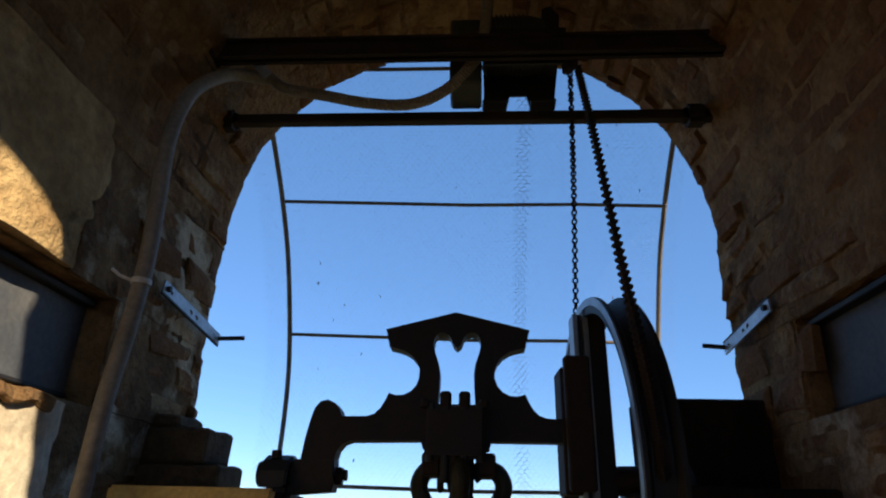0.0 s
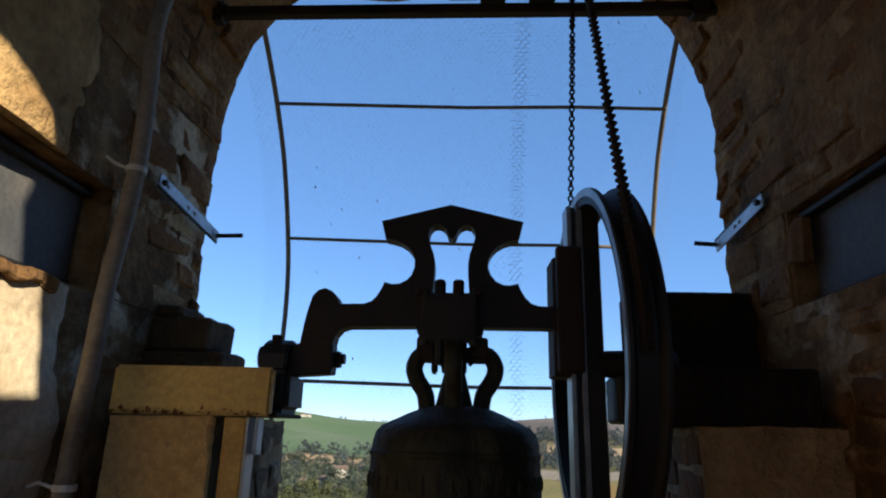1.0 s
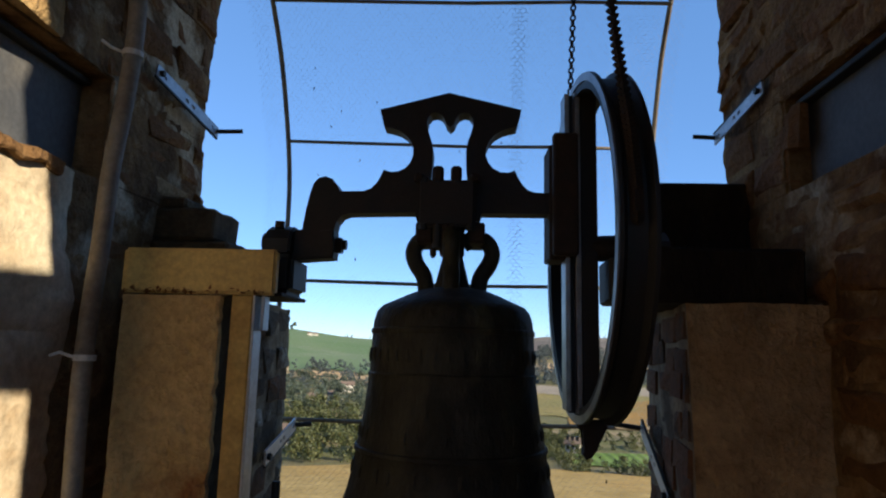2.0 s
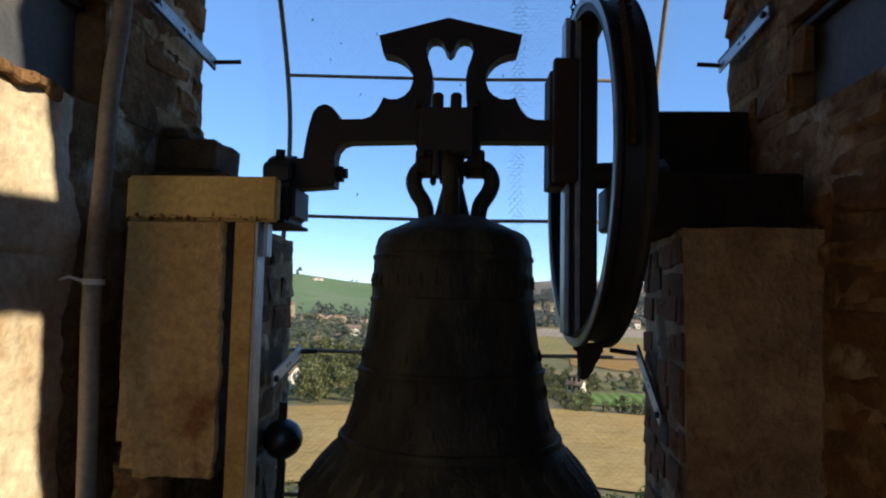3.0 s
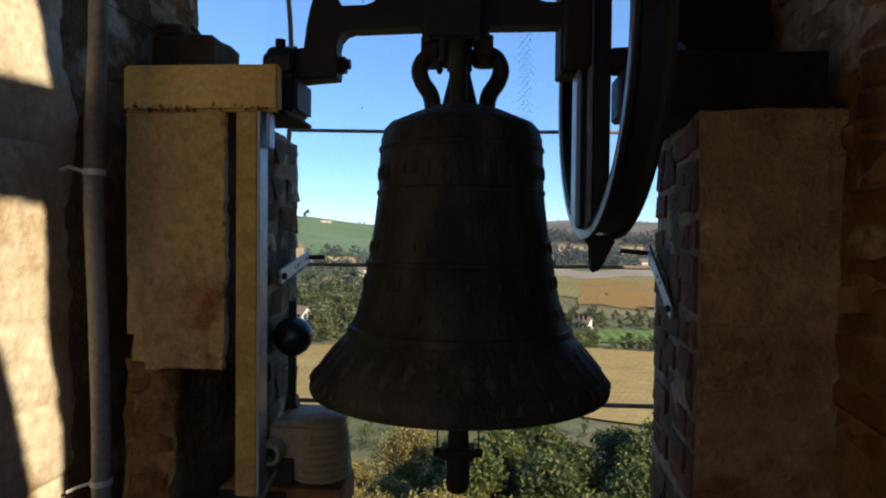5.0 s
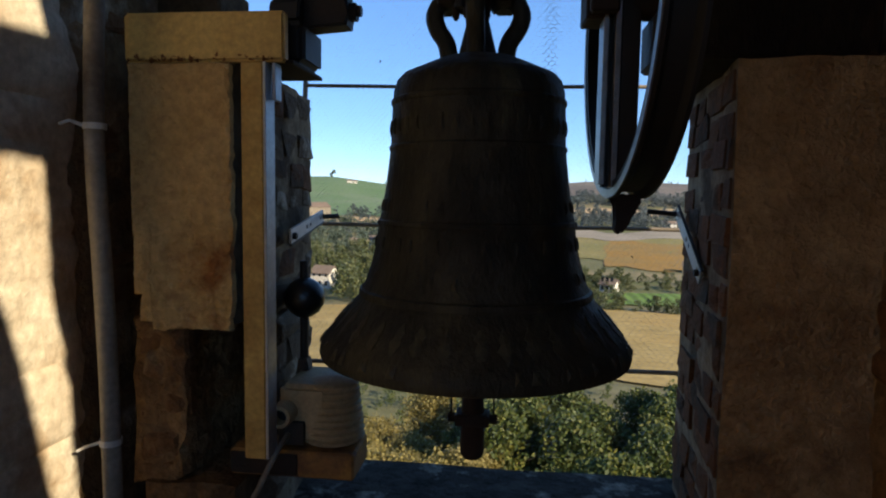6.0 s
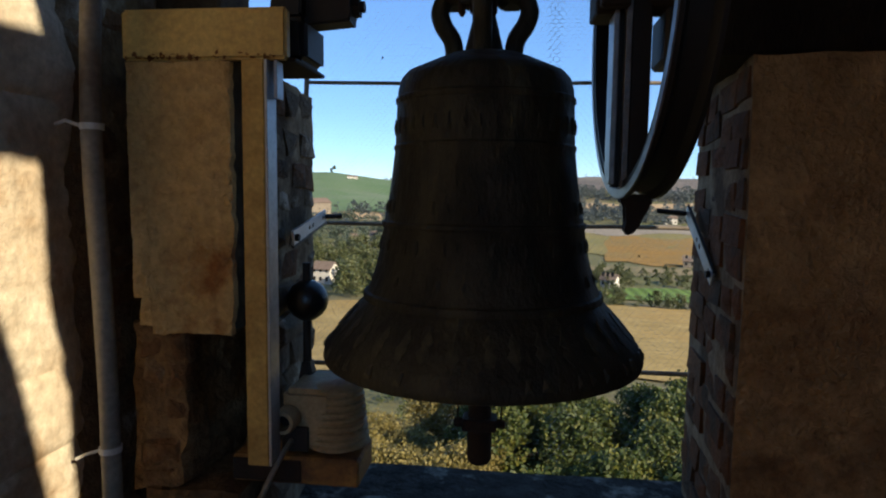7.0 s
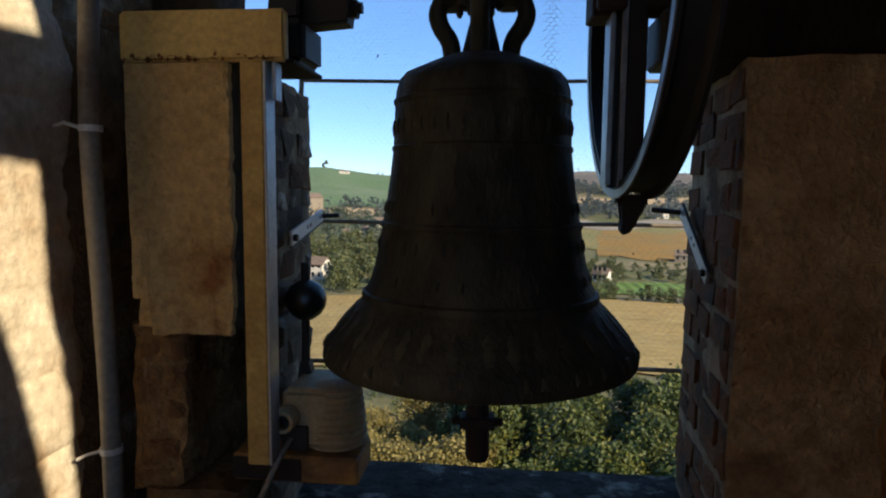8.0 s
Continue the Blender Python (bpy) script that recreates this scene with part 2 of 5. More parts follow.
def box(lo, hi, bevel=0.0, bm=None, seg=1, m=None):
    own = bmesh.new()
    r = bmesh.ops.create_cube(own, size=1.0)
    for v in own.verts:
        v.co = Vector([(lo[i] + hi[i]) / 2 + v.co[i] * (hi[i] - lo[i]) for i in range(3)])
    if bevel:
        bmesh.ops.bevel(own, geom=own.edges[:], offset=bevel, segments=seg, affect="EDGES", clamp_overlap=True)
    if m:
        bmesh.ops.transform(own, matrix=m, verts=own.verts)
    return join(bm, own)


def join(bm, own):
    if bm is None:
        return own
    tmp = bpy.data.meshes.new("tmp")
    own.to_mesh(tmp); own.free()
    bm.from_mesh(tmp)
    bpy.data.meshes.remove(tmp)
    return bm


def prism(poly, axis, a, z, bm=None, bevel=0.0, seg=2):
    """A polygon in the plane across the axis, drawn out from a to z along it."""
    own = bmesh.new()
    def co(p, d):
        return {"x": (d, p[0], p[1]), "y": (p[0], d, p[1]), "z": (p[0], p[1], d)}[axis]
    lo = [own.verts.new(co(p, a)) for p in poly]
    hi = [own.verts.new(co(p, z)) for p in poly]
    own.faces.new(lo)
    own.faces.new(hi[::-1])
    k = len(poly)
    for i in range(k):
        own.faces.new((lo[i], hi[i], hi[(i + 1) % k], lo[(i + 1) % k]))
    if bevel:
        rim = [e for e in own.edges if abs(e.calc_length()) > 1e-6 and (all(v in lo for v in e.verts) or all(v in hi for v in e.verts))]
        bmesh.ops.bevel(own, geom=rim, offset=bevel, segments=seg, affect="EDGES", clamp_overlap=True)
    return join(bm, own)


def revolve(profile, centre, steps=64, axis="z", bm=None):
    own = bmesh.new()
    rings = []
    for r, h in profile:
        ring = []
        for i in range(steps):
            a = 2 * math.pi * i / steps
            p = {"z": (r * math.cos(a), r * math.sin(a), h), "x": (h, r * math.cos(a), r * math.sin(a)), "y": (r * math.cos(a), h, r * math.sin(a))}[axis]
            ring.append(own.verts.new(Vector(centre) + Vector(p)))
        rings.append(ring)
    for a, b in zip(rings, rings[1:]):
        for i in range(steps):
            own.faces.new((a[i], a[(i + 1) % steps], b[(i + 1) % steps], b[i]))
    closed = (Vector((*profile[0], 0)) - Vector((*profile[-1], 0))).length < 1e-6
    for ring in () if closed else (rings[0], rings[-1]):
        if (ring[0].co - ring[steps // 2].co).length > 1e-5:
            own.faces.new(ring)
    bmesh.ops.remove_doubles(own, verts=own.verts, dist=1e-6)
    return join(bm, own)


def smooth_path(pts, per=8):
    """A Catmull-Rom curve through the points."""
    p = [Vector(q) for q in pts]
    p = [p[0] * 2 - p[1]] + p + [p[-1] * 2 - p[-2]]
    out = []
    for i in range(1, len(p) - 2):
        for k in range(per):
            t = k / per
            out.append(0.5 * (2 * p[i] + (p[i + 1] - p[i - 1]) * t + (2 * p[i - 1] - 5 * p[i] + 4 * p[i + 1] - p[i + 2]) * t * t + (3 * p[i] - p[i - 1] - 3 * p[i + 1] + p[i + 2]) * t ** 3))
    return out + [p[-2]]


def tube(path, radius, sides=10, bm=None, radii=None):
    own = bmesh.new()
    path = [Vector(p) for p in path]
    rings, up = [], None
    for i, p in enumerate(path):
        d = (path[min(i + 1, len(path) - 1)] - path[max(i - 1, 0)]).normalized()
        if up is None:
            up = d.orthogonal().normalized()
        up = (up - d * up.dot(d)).normalized()
        side = d.cross(up)
        r = radii[i] if radii else radius
        rings.append([own.verts.new(p + (up * math.cos(2 * math.pi * k / sides) + side * math.sin(2 * math.pi * k / sides)) * r) for k in range(sides)])
    for a, b in zip(rings, rings[1:]):
        for k in range(sides):
            own.faces.new((a[k], a[(k + 1) % sides], b[(k + 1) % sides], b[k]))
    own.faces.new(rings[0]); own.faces.new(rings[-1][::-1])
    return join(bm, own)


def roughen(bm, amount, scale, cuts=0):
    if cuts:
        bmesh.ops.subdivide_edges(bm, edges=bm.edges[:], cuts=cuts, use_grid_fill=True)
    for v in bm.verts:
        v.co += noise.noise_vector(v.co * scale) * amount
    return bm


# ---- the belfry: walls, vault, piers ----
XL, XR, XC, ZS, RA = -0.625, 0.705, 0.043, 2.30, 0.665   # side walls, middle, springing and half width of the arch
Y0, Y1 = -2.8, 0.30                                       # back and outer face


def side_shift(x, y):
    """The reveal widens a little towards the inside."""
    return x - 0.020 * (Y1 - y) if x < 0 else x + 0.006 * (Y1 - y)


def splay(bm):
    for v in bm.verts:
        if abs(v.co.x) < 0.8:
            v.co.x = side_shift(v.co.x, v.co.y)
    return bm


def wall_boxes(boxes):
    bm = bmesh.new()
    for lo, hi in boxes:
        box(lo, hi, bm=bm)
    return bm


left = structure("wall_left", splay(wall_boxes([
    ((-1.15, Y0, -0.2), (XL, Y1, 1.815)), ((-1.15, Y0, 1.815), (-0.745, Y1, 2.02)), ((-0.745, -0.10, 1.815), (XL, Y1, 2.02)), ((-1.15, Y0, 2.02), (XL, Y1, 2.3))])),
    MORTAR, "rough brick and lime mortar side wall of the belfry", "wall")
JY = -1.351   # near jamb of the unseen, added side arch through which the sun comes
XO = 0.86     # outer face of the thin wall round it
cut = [(JY, 2.507), (-1.370, 2.60), (-1.386, 2.657), (-1.418, 2.80), (-1.437, 2.874), (-1.425, 2.915), (-1.445, 2.97), (-1.541, 3.038), (-1.618, 3.083), (-1.683, 3.107), (-1.737, 3.117), (-1.85, 3.13), (-2.70, 3.13), (-2.70, 2.507)]
bm = wall_boxes([((XR, -1.18, -0.2), (1.05, Y1, 1.83)), ((0.80, -1.18, 1.83), (1.05, Y1, 2.02)), ((XR, 0.0, 1.83), (0.80, Y1, 2.02)), ((XR, -1.18, 2.02), (1.05, Y1, 2.3))])
right = structure("wall_right", splay(bm), MORTAR, "rough brick side wall of the belfry in shade", "wall")
# unseen wall: its openings, band and slanted edge are shaped to cast the sun patches
bm = prism(cut + [(Y0, 2.507), (Y0, 3.75), (-1.18, 3.75), (-1.18, 2.507)], "x", XR + 0.015, XO)
prism([(-1.18, 2.404), (Y0, 2.404), (Y0, 2.506), (-1.18, 2.506)], "x", XR + 0.015, XO, bm)
prism([(-1.66, 2.403), (-1.575, 2.20), (-1.537, 2.085), (-1.506, 1.933), (-1.47, 1.78), (-1.43, 1.60), (-1.30, 1.25), (-1.30, -0.2), (Y0, -0.2), (Y0, 0.9), (-1.95, 0.9), (-1.95, 2.403)], "x", XR + 0.015, XO, bm)
prism([(-1.352, 2.403), (-1.361, 2.302), (-1.358, 2.198), (-1.356, 2.12), (-1.340, 2.034), (-1.328, 2.00), (-1.334, 1.975), (-1.318, 1.93), (-1.318, 1.835), (-1.300, 1.72), (-1.285, 1.55), (-1.27, 1.25), (-1.18, 1.25), (-1.18, 2.403)], "x", XR + 0.012, XO, bm)
structure("wall_right_arch", bm, MORTAR, "unseen brick wall cut to shape the sun patches", "wall")
# out of view; the opening is added and sized to let fill light in
bm = prism([(-1.15, -0.2), (-0.55, -0.2), (-0.55, 2.3)] + [(0.05 - 0.60 * math.cos(t), 2.3 + 0.60 * math.sin(t)) for t in [math.pi * i / 16 for i in range(1, 16)]] + [(0.65, 2.3), (0.65, -0.2), (1.05, -0.2), (1.05, 3.9), (-1.15, 3.9)], "y", Y0 - 0.3, Y0)
box((-0.55, Y0 - 0.3, -0.2), (0.65, Y0, 0.9), bm=bm)
structure("wall_back", bm, MORTAR, "unseen brick back wall, its opening added for fill light", "wall")
structure("floor", wall_boxes([((-1.15, Y0, -0.25), (1.05, Y1, -0.002))]), MORTAR, "dusty brick floor of the belfry", "floor")


def vault_z(dx):
    return ZS + RA * max(0.0, 1 - (abs(dx) / RA) ** 2.2) ** (1 / 2.2)


def vault_point(a, y, out=0.0):
    """A point of the vault's underside at angle a (0 on the right springing, pi on the left)."""
    c, s = math.cos(a), math.sin(a)
    r = RA / (abs(c) ** 2.2 + abs(s) ** 2.2) ** (1 / 2.2) + out
    x = XC + r * c
    return Vector((x + (0.006 * c if c > 0 else 0.020 * c) * (Y1 - y), y, ZS + r * s))


bm = bmesh.new()
ys = [Y0, -2.0, -1.26] + [-0.9 + (Y1 + 0.9) * k / 44 for k in range(45)]
NA = 144


def lumps(p):
    """Smeared mortar stands out by up to a centimetre."""
    return 0.010 * noise.noise(p * 7) + 0.006 * noise.noise(p * 19 + Vector((3, 1, 7))) + 0.003 * noise.noise(p * 47)


inner = [[bm.verts.new(vault_point(math.pi * i / NA, y, -0.004 - lumps(vault_point(math.pi * i / NA, y)) * (1 if y > -0.95 else 0))) for i in range(NA + 1)] for y in ys]
outer = [[bm.verts.new((XC + 1.0 * max(-1, min(1, 1.5 * math.cos(math.pi * i / NA))) * 1.02, y, ZS + min(1.35, 2.2 * math.sin(math.pi * i / NA)))) for i in range(NA + 1)] for y in ys]
for grid in (inner, outer):
    for ra, rb in zip(grid, grid[1:]):
        for i in range(NA):
            bm.faces.new((ra[i], ra[i + 1], rb[i + 1], rb[i]))
for k in (0, -1):
    for i in range(NA):
        bm.faces.new((inner[k][i], inner[k][i + 1], outer[k][i + 1], outer[k][i]))
for ra, rb in zip(range(len(ys) - 1), range(1, len(ys))):
    for i in (0, NA):
        bm.faces.new((inner[ra][i], inner[rb][i], outer[rb][i], outer[ra][i]))
# the part of the vault over the side arch is left open
gone = [f for f in bm.faces if f.calc_center_median().x > 0.30 and f.calc_center_median().y < -1.25]
bmesh.ops.delete(bm, geom=gone, context="FACES")
rnd = random.Random(31)
for i in range(34):
    a0, a1 = math.pi * i / 34, math.pi * (i + 1) / 34
    y = -0.80 - rnd.uniform(0, 0.2)
    while y < Y1:
        L = rnd.uniform(0.11, 0.26)
        ya, yb = y, min(y + L, Y1 + rnd.uniform(-0.012, 0.006))
        y += L
        if yb - ya < 0.04:
            continue
        am, j = (a0 + a1) / 2, 0.0055
        out = -rnd.uniform(0.001, 0.0075 if yb < 0.22 else 0.022)
        g = (a1 - a0) * rnd.uniform(0.40, 0.47)
        vs = []
        for k, (o, f) in enumerate(((0.01, 1.0), (out * 0.3, 1.0), (out, 0.72))):
            for da, yy in ((-1, ya + j), (1, ya + j), (1, yb - j), (-1, yb - j)):
                yc = (ya + yb) / 2
                vs.append(bm.verts.new(vault_point(am + da * g * f * rnd.uniform(0.9, 1.05), yc + (yy - yc) * (0.5 + 0.5 * f) + rnd.uniform(-0.003, 0.003), o + rnd.uniform(-0.002, 0.002))))
        for o in (0, 4):
            for k in range(4):
                bm.faces.new((vs[o + k], vs[o + (k + 1) % 4], vs[o + 4 + (k + 1) % 4], vs[o + 4 + k])).material_index = 1
        bm.faces.new(vs[8:]).material_index = 1
vault = structure("ceiling", bm, [MORTAR, BRICK], "rough brick barrel vault over the bell", "ceiling")

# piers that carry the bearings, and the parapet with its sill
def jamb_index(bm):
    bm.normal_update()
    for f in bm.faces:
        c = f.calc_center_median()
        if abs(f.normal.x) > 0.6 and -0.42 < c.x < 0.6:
            # faces in the gap beside the post carry its shade as a dark colour
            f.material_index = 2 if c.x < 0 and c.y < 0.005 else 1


UPPER = [(-0.70, 0.04), (-0.570, 0.04), (-0.541, -0.115), (-0.368, -0.12), (-0.366, 0.0), (-0.337, 0.0), (-0.365, Y1 - 0.004), (-0.70, Y1 - 0.004)]
BROKEN = [(-0.70, 0.03), (-0.58, 0.03), (-0.565, -0.10), (-0.47, -0.10), (-0.455, 0.24), (-0.362, 0.24), (-0.365, Y1 - 0.004), (-0.70, Y1 - 0.004)]
piers = []
for name, poly, z0, z1, mats, label in (("wall_pier_left", UPPER, 1.145, 1.597, [PLASTER, MORTAR_PALE, STONE_AND_GAP_SHADE], "ochre plastered brick pier under the steel stand"),
                                        ("wall_pier_left_niche", BROKEN, 0.85, 1.145, [MORTAR, MORTAR_PALE, STONE_AND_GAP_SHADE], "broken masonry niche in the pier"),
                                        ("wall_pier_left_foot", UPPER, -0.01, 0.85, [MORTAR, MORTAR_PALE, STONE_AND_GAP_SHADE], "rough masonry foot of the pier")):
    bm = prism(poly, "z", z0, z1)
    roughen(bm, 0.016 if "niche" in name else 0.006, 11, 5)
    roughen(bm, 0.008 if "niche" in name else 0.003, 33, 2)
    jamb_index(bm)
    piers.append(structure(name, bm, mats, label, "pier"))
pier_left = piers[0]
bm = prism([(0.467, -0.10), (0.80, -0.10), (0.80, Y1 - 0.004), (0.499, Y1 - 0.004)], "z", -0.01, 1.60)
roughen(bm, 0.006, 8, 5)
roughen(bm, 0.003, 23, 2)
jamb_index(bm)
pier_right = structure("wall_pier_right", bm, [PLASTER_SHADED, MORTAR_PALE], "brown plastered brick pier, shade put into its tone", "pier")
structure("wall_parapet", box((-0.40, -0.05, -0.01), (0.54, Y1 - 0.01, 0.664)), MORTAR, "low brick parapet under the bell", "wall")
bm = box((-0.40, -0.08, 0.665), (0.55, Y1 + 0.05, 0.712), 0.008)
roughen(bm, 0.006, 11, 6)
structure("sill", bm, SILL, "weathered grey stone sill of the bell opening", "sill")
bm = wall_boxes([((-1.15, Y1 - 0.02, -14.0), (1.05, Y1 - 0.012, -0.2)), ((-1.15, Y0 - 0.3, -14.0), (1.05, Y1 - 0.02, -0.25))])
structure("wall_tower", bm, MORTAR, "brick shaft of the bell tower", "tower")

# ---- steel beams let into both side walls ----
for xin, xout, y0, y1, z0, z1 in ((-0.665, -0.715, Y0 + 0.01, -0.10, 1.83, 2.015), (0.722, 0.775, -1.17, 0.0, 1.84, 2.015)):
    beam = empty("steel_beam", "dark grey painted steel beam let into the side wall", "beam", at=((xin + xout) / 2, y1, z0))
    s = 1 if xout > xin else -1
    a, b = sorted((xout - s * 0.02, xout - s * 0.028))
    part("web", box((a, y0, z0 + 0.008), (b, y1 - 0.005, z1 - 0.012)), BEAM_GREY, beam)
    lo, hi = sorted((xin + s * 0.002, xout))
    part("top_flange", box((lo, y0, z1 - 0.012), (hi, y1 - 0.005, z1), 0.002), BLACK, beam)
    lo, hi = sorted((xout - s * 0.034, xout))
    part("bottom_flange", box((lo, y0, z0), (hi, y1 - 0.005, z0 + 0.008), 0.002), BLACK, beam)

# ---- the bell ----
BX = 0.05
bell = empty("bell", "dark bronze bell with raised leaf relief, hung from an iron yoke", "bell", at=(BX, 0, 1.09))
prof = [(0.001, 1.628), (0.045, 1.627), (0.068, 1.622), (0.092, 1.612), (0.118, 1.600), (0.138, 1.591), (0.148, 1.580), (0.1535, 1.562), (0.1545, 1.548), (0.158, 1.545), (0.158, 1.539), (0.1555, 1.536),
        (0.157, 1.500), (0.158, 1.467), (0.161, 1.464), (0.161, 1.459), (0.159, 1.455), (0.162, 1.430), (0.1655, 1.401), (0.1715, 1.360), (0.177, 1.335), (0.181, 1.333), (0.182, 1.327), (0.179, 1.322), (0.1835, 1.290),
        (0.191, 1.257), (0.200, 1.226), (0.2065, 1.212), (0.2115, 1.210), (0.2135, 1.204), (0.212, 1.198), (0.223, 1.184), (0.245, 1.158), (0.262, 1.138), (0.2745, 1.120), (0.2795, 1.108), (0.281, 1.099), (0.279, 1.091), (0.273, 1.088),
        (0.258, 1.092), (0.235, 1.125), (0.205, 1.170), (0.180, 1.23), (0.160, 1.33), (0.145, 1.45), (0.135, 1.55), (0.08, 1.59), (0.001, 1.595)]
prof = [(r * (1 + 0.013 * min(1.0, max(0.0, (1.26 - z) / 0.12))), z) for r, z in prof]
part("body", revolve(prof, (BX, 0, 0), 96), BRONZE, bell, smooth=True)


def profile_r(z):
    for (r0, z0), (r1, z1) in zip(prof, prof[1:39]):
        if z1 <= z <= z0:
            return r0 + (r1 - r0) * (z0 - z) / max(1e-6, z0 - z1)
    return 0.2


def relief(outline, a, zc, out):
    """A low raised ornament on the bell's flank: outline in metres along and up the flank."""
    bm = bmesh.new()
    front, back = [], []
    for u, w in outline:
        z = zc + w
        r = profile_r(z)
        ang = a + u / r
        front.append(bm.verts.new((BX + (r + out) * math.cos(ang), (r + out) * math.sin(ang), z)))
        back.append(bm.verts.new((BX + (r - 0.003) * math.cos(ang), (r - 0.003) * math.sin(ang), z)))
    zm = zc
    r = profile_r(zm) + out * 2.2
    mid = bm.verts.new((BX + r * math.cos(a), r * math.sin(a), zm))
    k = len(outline)
    for i in range(k):
        bm.faces.new((front[i], front[(i + 1) % k], mid))
        bm.faces.new((back[i], back[(i + 1) % k], front[(i + 1) % k], front[i]))
    return bm


LEAFY = [(0, 0.026), (0.004, 0.017), (0.009, 0.008), (0.006, 0.002), (0.010, -0.008), (0.005, -0.020), (0, -0.026), (-0.005, -0.020), (-0.010, -0.008), (-0.006, 0.002), (-0.009, 0.008), (-0.004, 0.017)]
rnd = random.Random(14)
for i in range(36):
    part("leaf_relief", relief([(u * rnd.uniform(0.8, 1.3), w * rnd.uniform(0.75, 1.0)) for u, w in LEAFY], 2 * math.pi * (i + 0.5 + rnd.uniform(-0.15, 0.15)) / 36, 1.160 + rnd.uniform(-0.003, 0.003), 0.0016), BRONZE_WORN, bell)
rnd = random.Random(4)
for zc, hh, count in ((1.497, 0.014, 40), (1.360, 0.011, 44), (1.296, 0.012, 44), (1.240, 0.010, 30), (1.116, 0.010, 64)):
    for i in range(count):
        if hh < 0.013 and rnd.random() < 0.35:
            continue
        w = rnd.uniform(0.003, 0.006) * (1.5 if zc < 1.2 else 1)
        h2 = hh * rnd.uniform(0.75, 1.0)
        part("raised_ornament", relief([(-w, -h2), (w, -h2), (w * rnd.uniform(0.3, 1), h2), (-w * rnd.uniform(0.3, 1), h2)], 2 * math.pi * i / count, zc, 0.0024 if zc < 1.2 else 0.0017), BRONZE_WORN if zc < 1.2 else BRONZE, bell)
# crown loops
for ang in (0, math.pi, math.pi / 2, -math.pi / 2):
    c, s = math.cos(ang), math.sin(ang)
    pts = [(0.050, 1.615), (0.056, 1.650), (0.072, 1.676), (0.078, 1.700), (0.066, 1.722), (0.040, 1.728), (0.020, 1.715)]
    part("crown_loop", tube(smooth_path([(BX - 0.004 + r * c, r * s, z) for r, z in pts], 6), 0.0165, 10), BRONZE, bell, smooth=True)
part("crown_post", revolve([(0.040, 1.61), (0.030, 1.65), (0.020, 1.69), (0.018, 1.74)], (BX - 0.004, 0, 0), 20), BRONZE, bell, smooth=True)
clapper = empty("clapper", "dark iron clapper hanging inside the bell with wire safety loops", "clapper", at=(BX, 0, 0.885))
part("shaft", revolve([(0.010, 1.56), (0.012, 1.2), (0.016, 1.05), (0.021, 0.985), (0.023, 0.95), (0.0225, 0.892), (0.018, 0.884)], (BX, 0, 0), 20), RUST, clapper, smooth=True)
part("clamp", box((BX - 0.032, -0.026, 0.950), (BX + 0.032, 0.022, 0.972), 0.003), RUST, clapper)
for sx in (-1, 1):
    part("clamp_bolt", revolve([(0.009, BX + sx * 0.032), (0.009, BX + sx * 0.046), (0.004, BX + sx * 0.048)], (0, -0.004, 0.96), 8, "x"), RUST, clapper)
    part("safety_wire", tube(smooth_path([(BX + sx * 0.040, -0.01, 0.96), (BX + sx * 0.039, -0.008, 1.02), (BX + sx * 0.033, 0, 1.10), (BX + sx * 0.02, 0, 1.18)], 5), 0.0018, 6), RUST, clapper)

# ---- the yoke ----
yoke = empty("bell_yoke", "dark cast iron bell yoke with scrolled horns and a gabled top", "bell yoke", at=(BX, 0, 1.72))
YX = 0.036


def arc(cx, cz, r, a0, a1, k):
    return [(cx + r * math.cos(radians(a0 + (a1 - a0) * i / k)), cz + r * math.sin(radians(a0 + (a1 - a0) * i / k))) for i in range(k + 1)]


outer_l = [(-0.003, 2.029), (-0.143, 1.993), (-0.134, 1.957), (-0.120, 1.954), (-0.104, 1.949), (-0.090, 1.940), (-0.079, 1.927), (-0.073, 1.912), (-0.073, 1.897), (-0.078, 1.882), (-0.088, 1.870), (-0.102, 1.863), (-0.117, 1.862), (-0.131, 1.866),
           (-0.137, 1.852), (-0.145, 1.838), (-0.156, 1.827), (-0.170, 1.822)]
crank = [(-0.218, 1.821), (-0.224, 1.835), (-0.234, 1.846), (-0.248, 1.852), (-0.262, 1.848), (-0.272, 1.836), (-0.278, 1.815), (-0.284, 1.785), (-0.288, 1.755), (-0.290, 1.738), (-0.226, 1.742), (-0.222, 1.759), (-0.212, 1.771), (-0.198, 1.776), (-0.066, 1.779), (-0.062, 1.764), (0.0, 1.752)]
hole_l = [(0.0, 1.846), (-0.036, 1.846), (-0.034, 1.872), (-0.033, 1.905), (-0.036, 1.925), (-0.043, 1.945), (-0.047, 1.962), (-0.045, 1.976), (-0.038, 1.985), (-0.028, 1.987), (-0.018, 1.983), (-0.012, 1.975), (-0.008, 1.963), (0.0, 1.956)]
straight = [(0.205, 1.821), (0.205, 1.779), (0.066, 1.779), (0.062, 1.764), (0.0, 1.752)]
bm = prism([(YX + x, z) for x, z in outer_l + crank + hole_l], "y", -0.024, 0.018)
prism([(YX + x, z) for x, z in [(-0.003, 2.029)] + [(-x, z) for x, z in outer_l[1:]] + straight + [(-x, z) for x, z in hole_l]], "y", -0.024, 0.018, bm)
bmesh.ops.translate(bm, verts=bm.verts, vec=(0, 0, -0.004))
bmesh.ops.remove_doubles(bm, verts=bm.verts, dist=1e-5)
part("frame", bm, IRON, yoke)
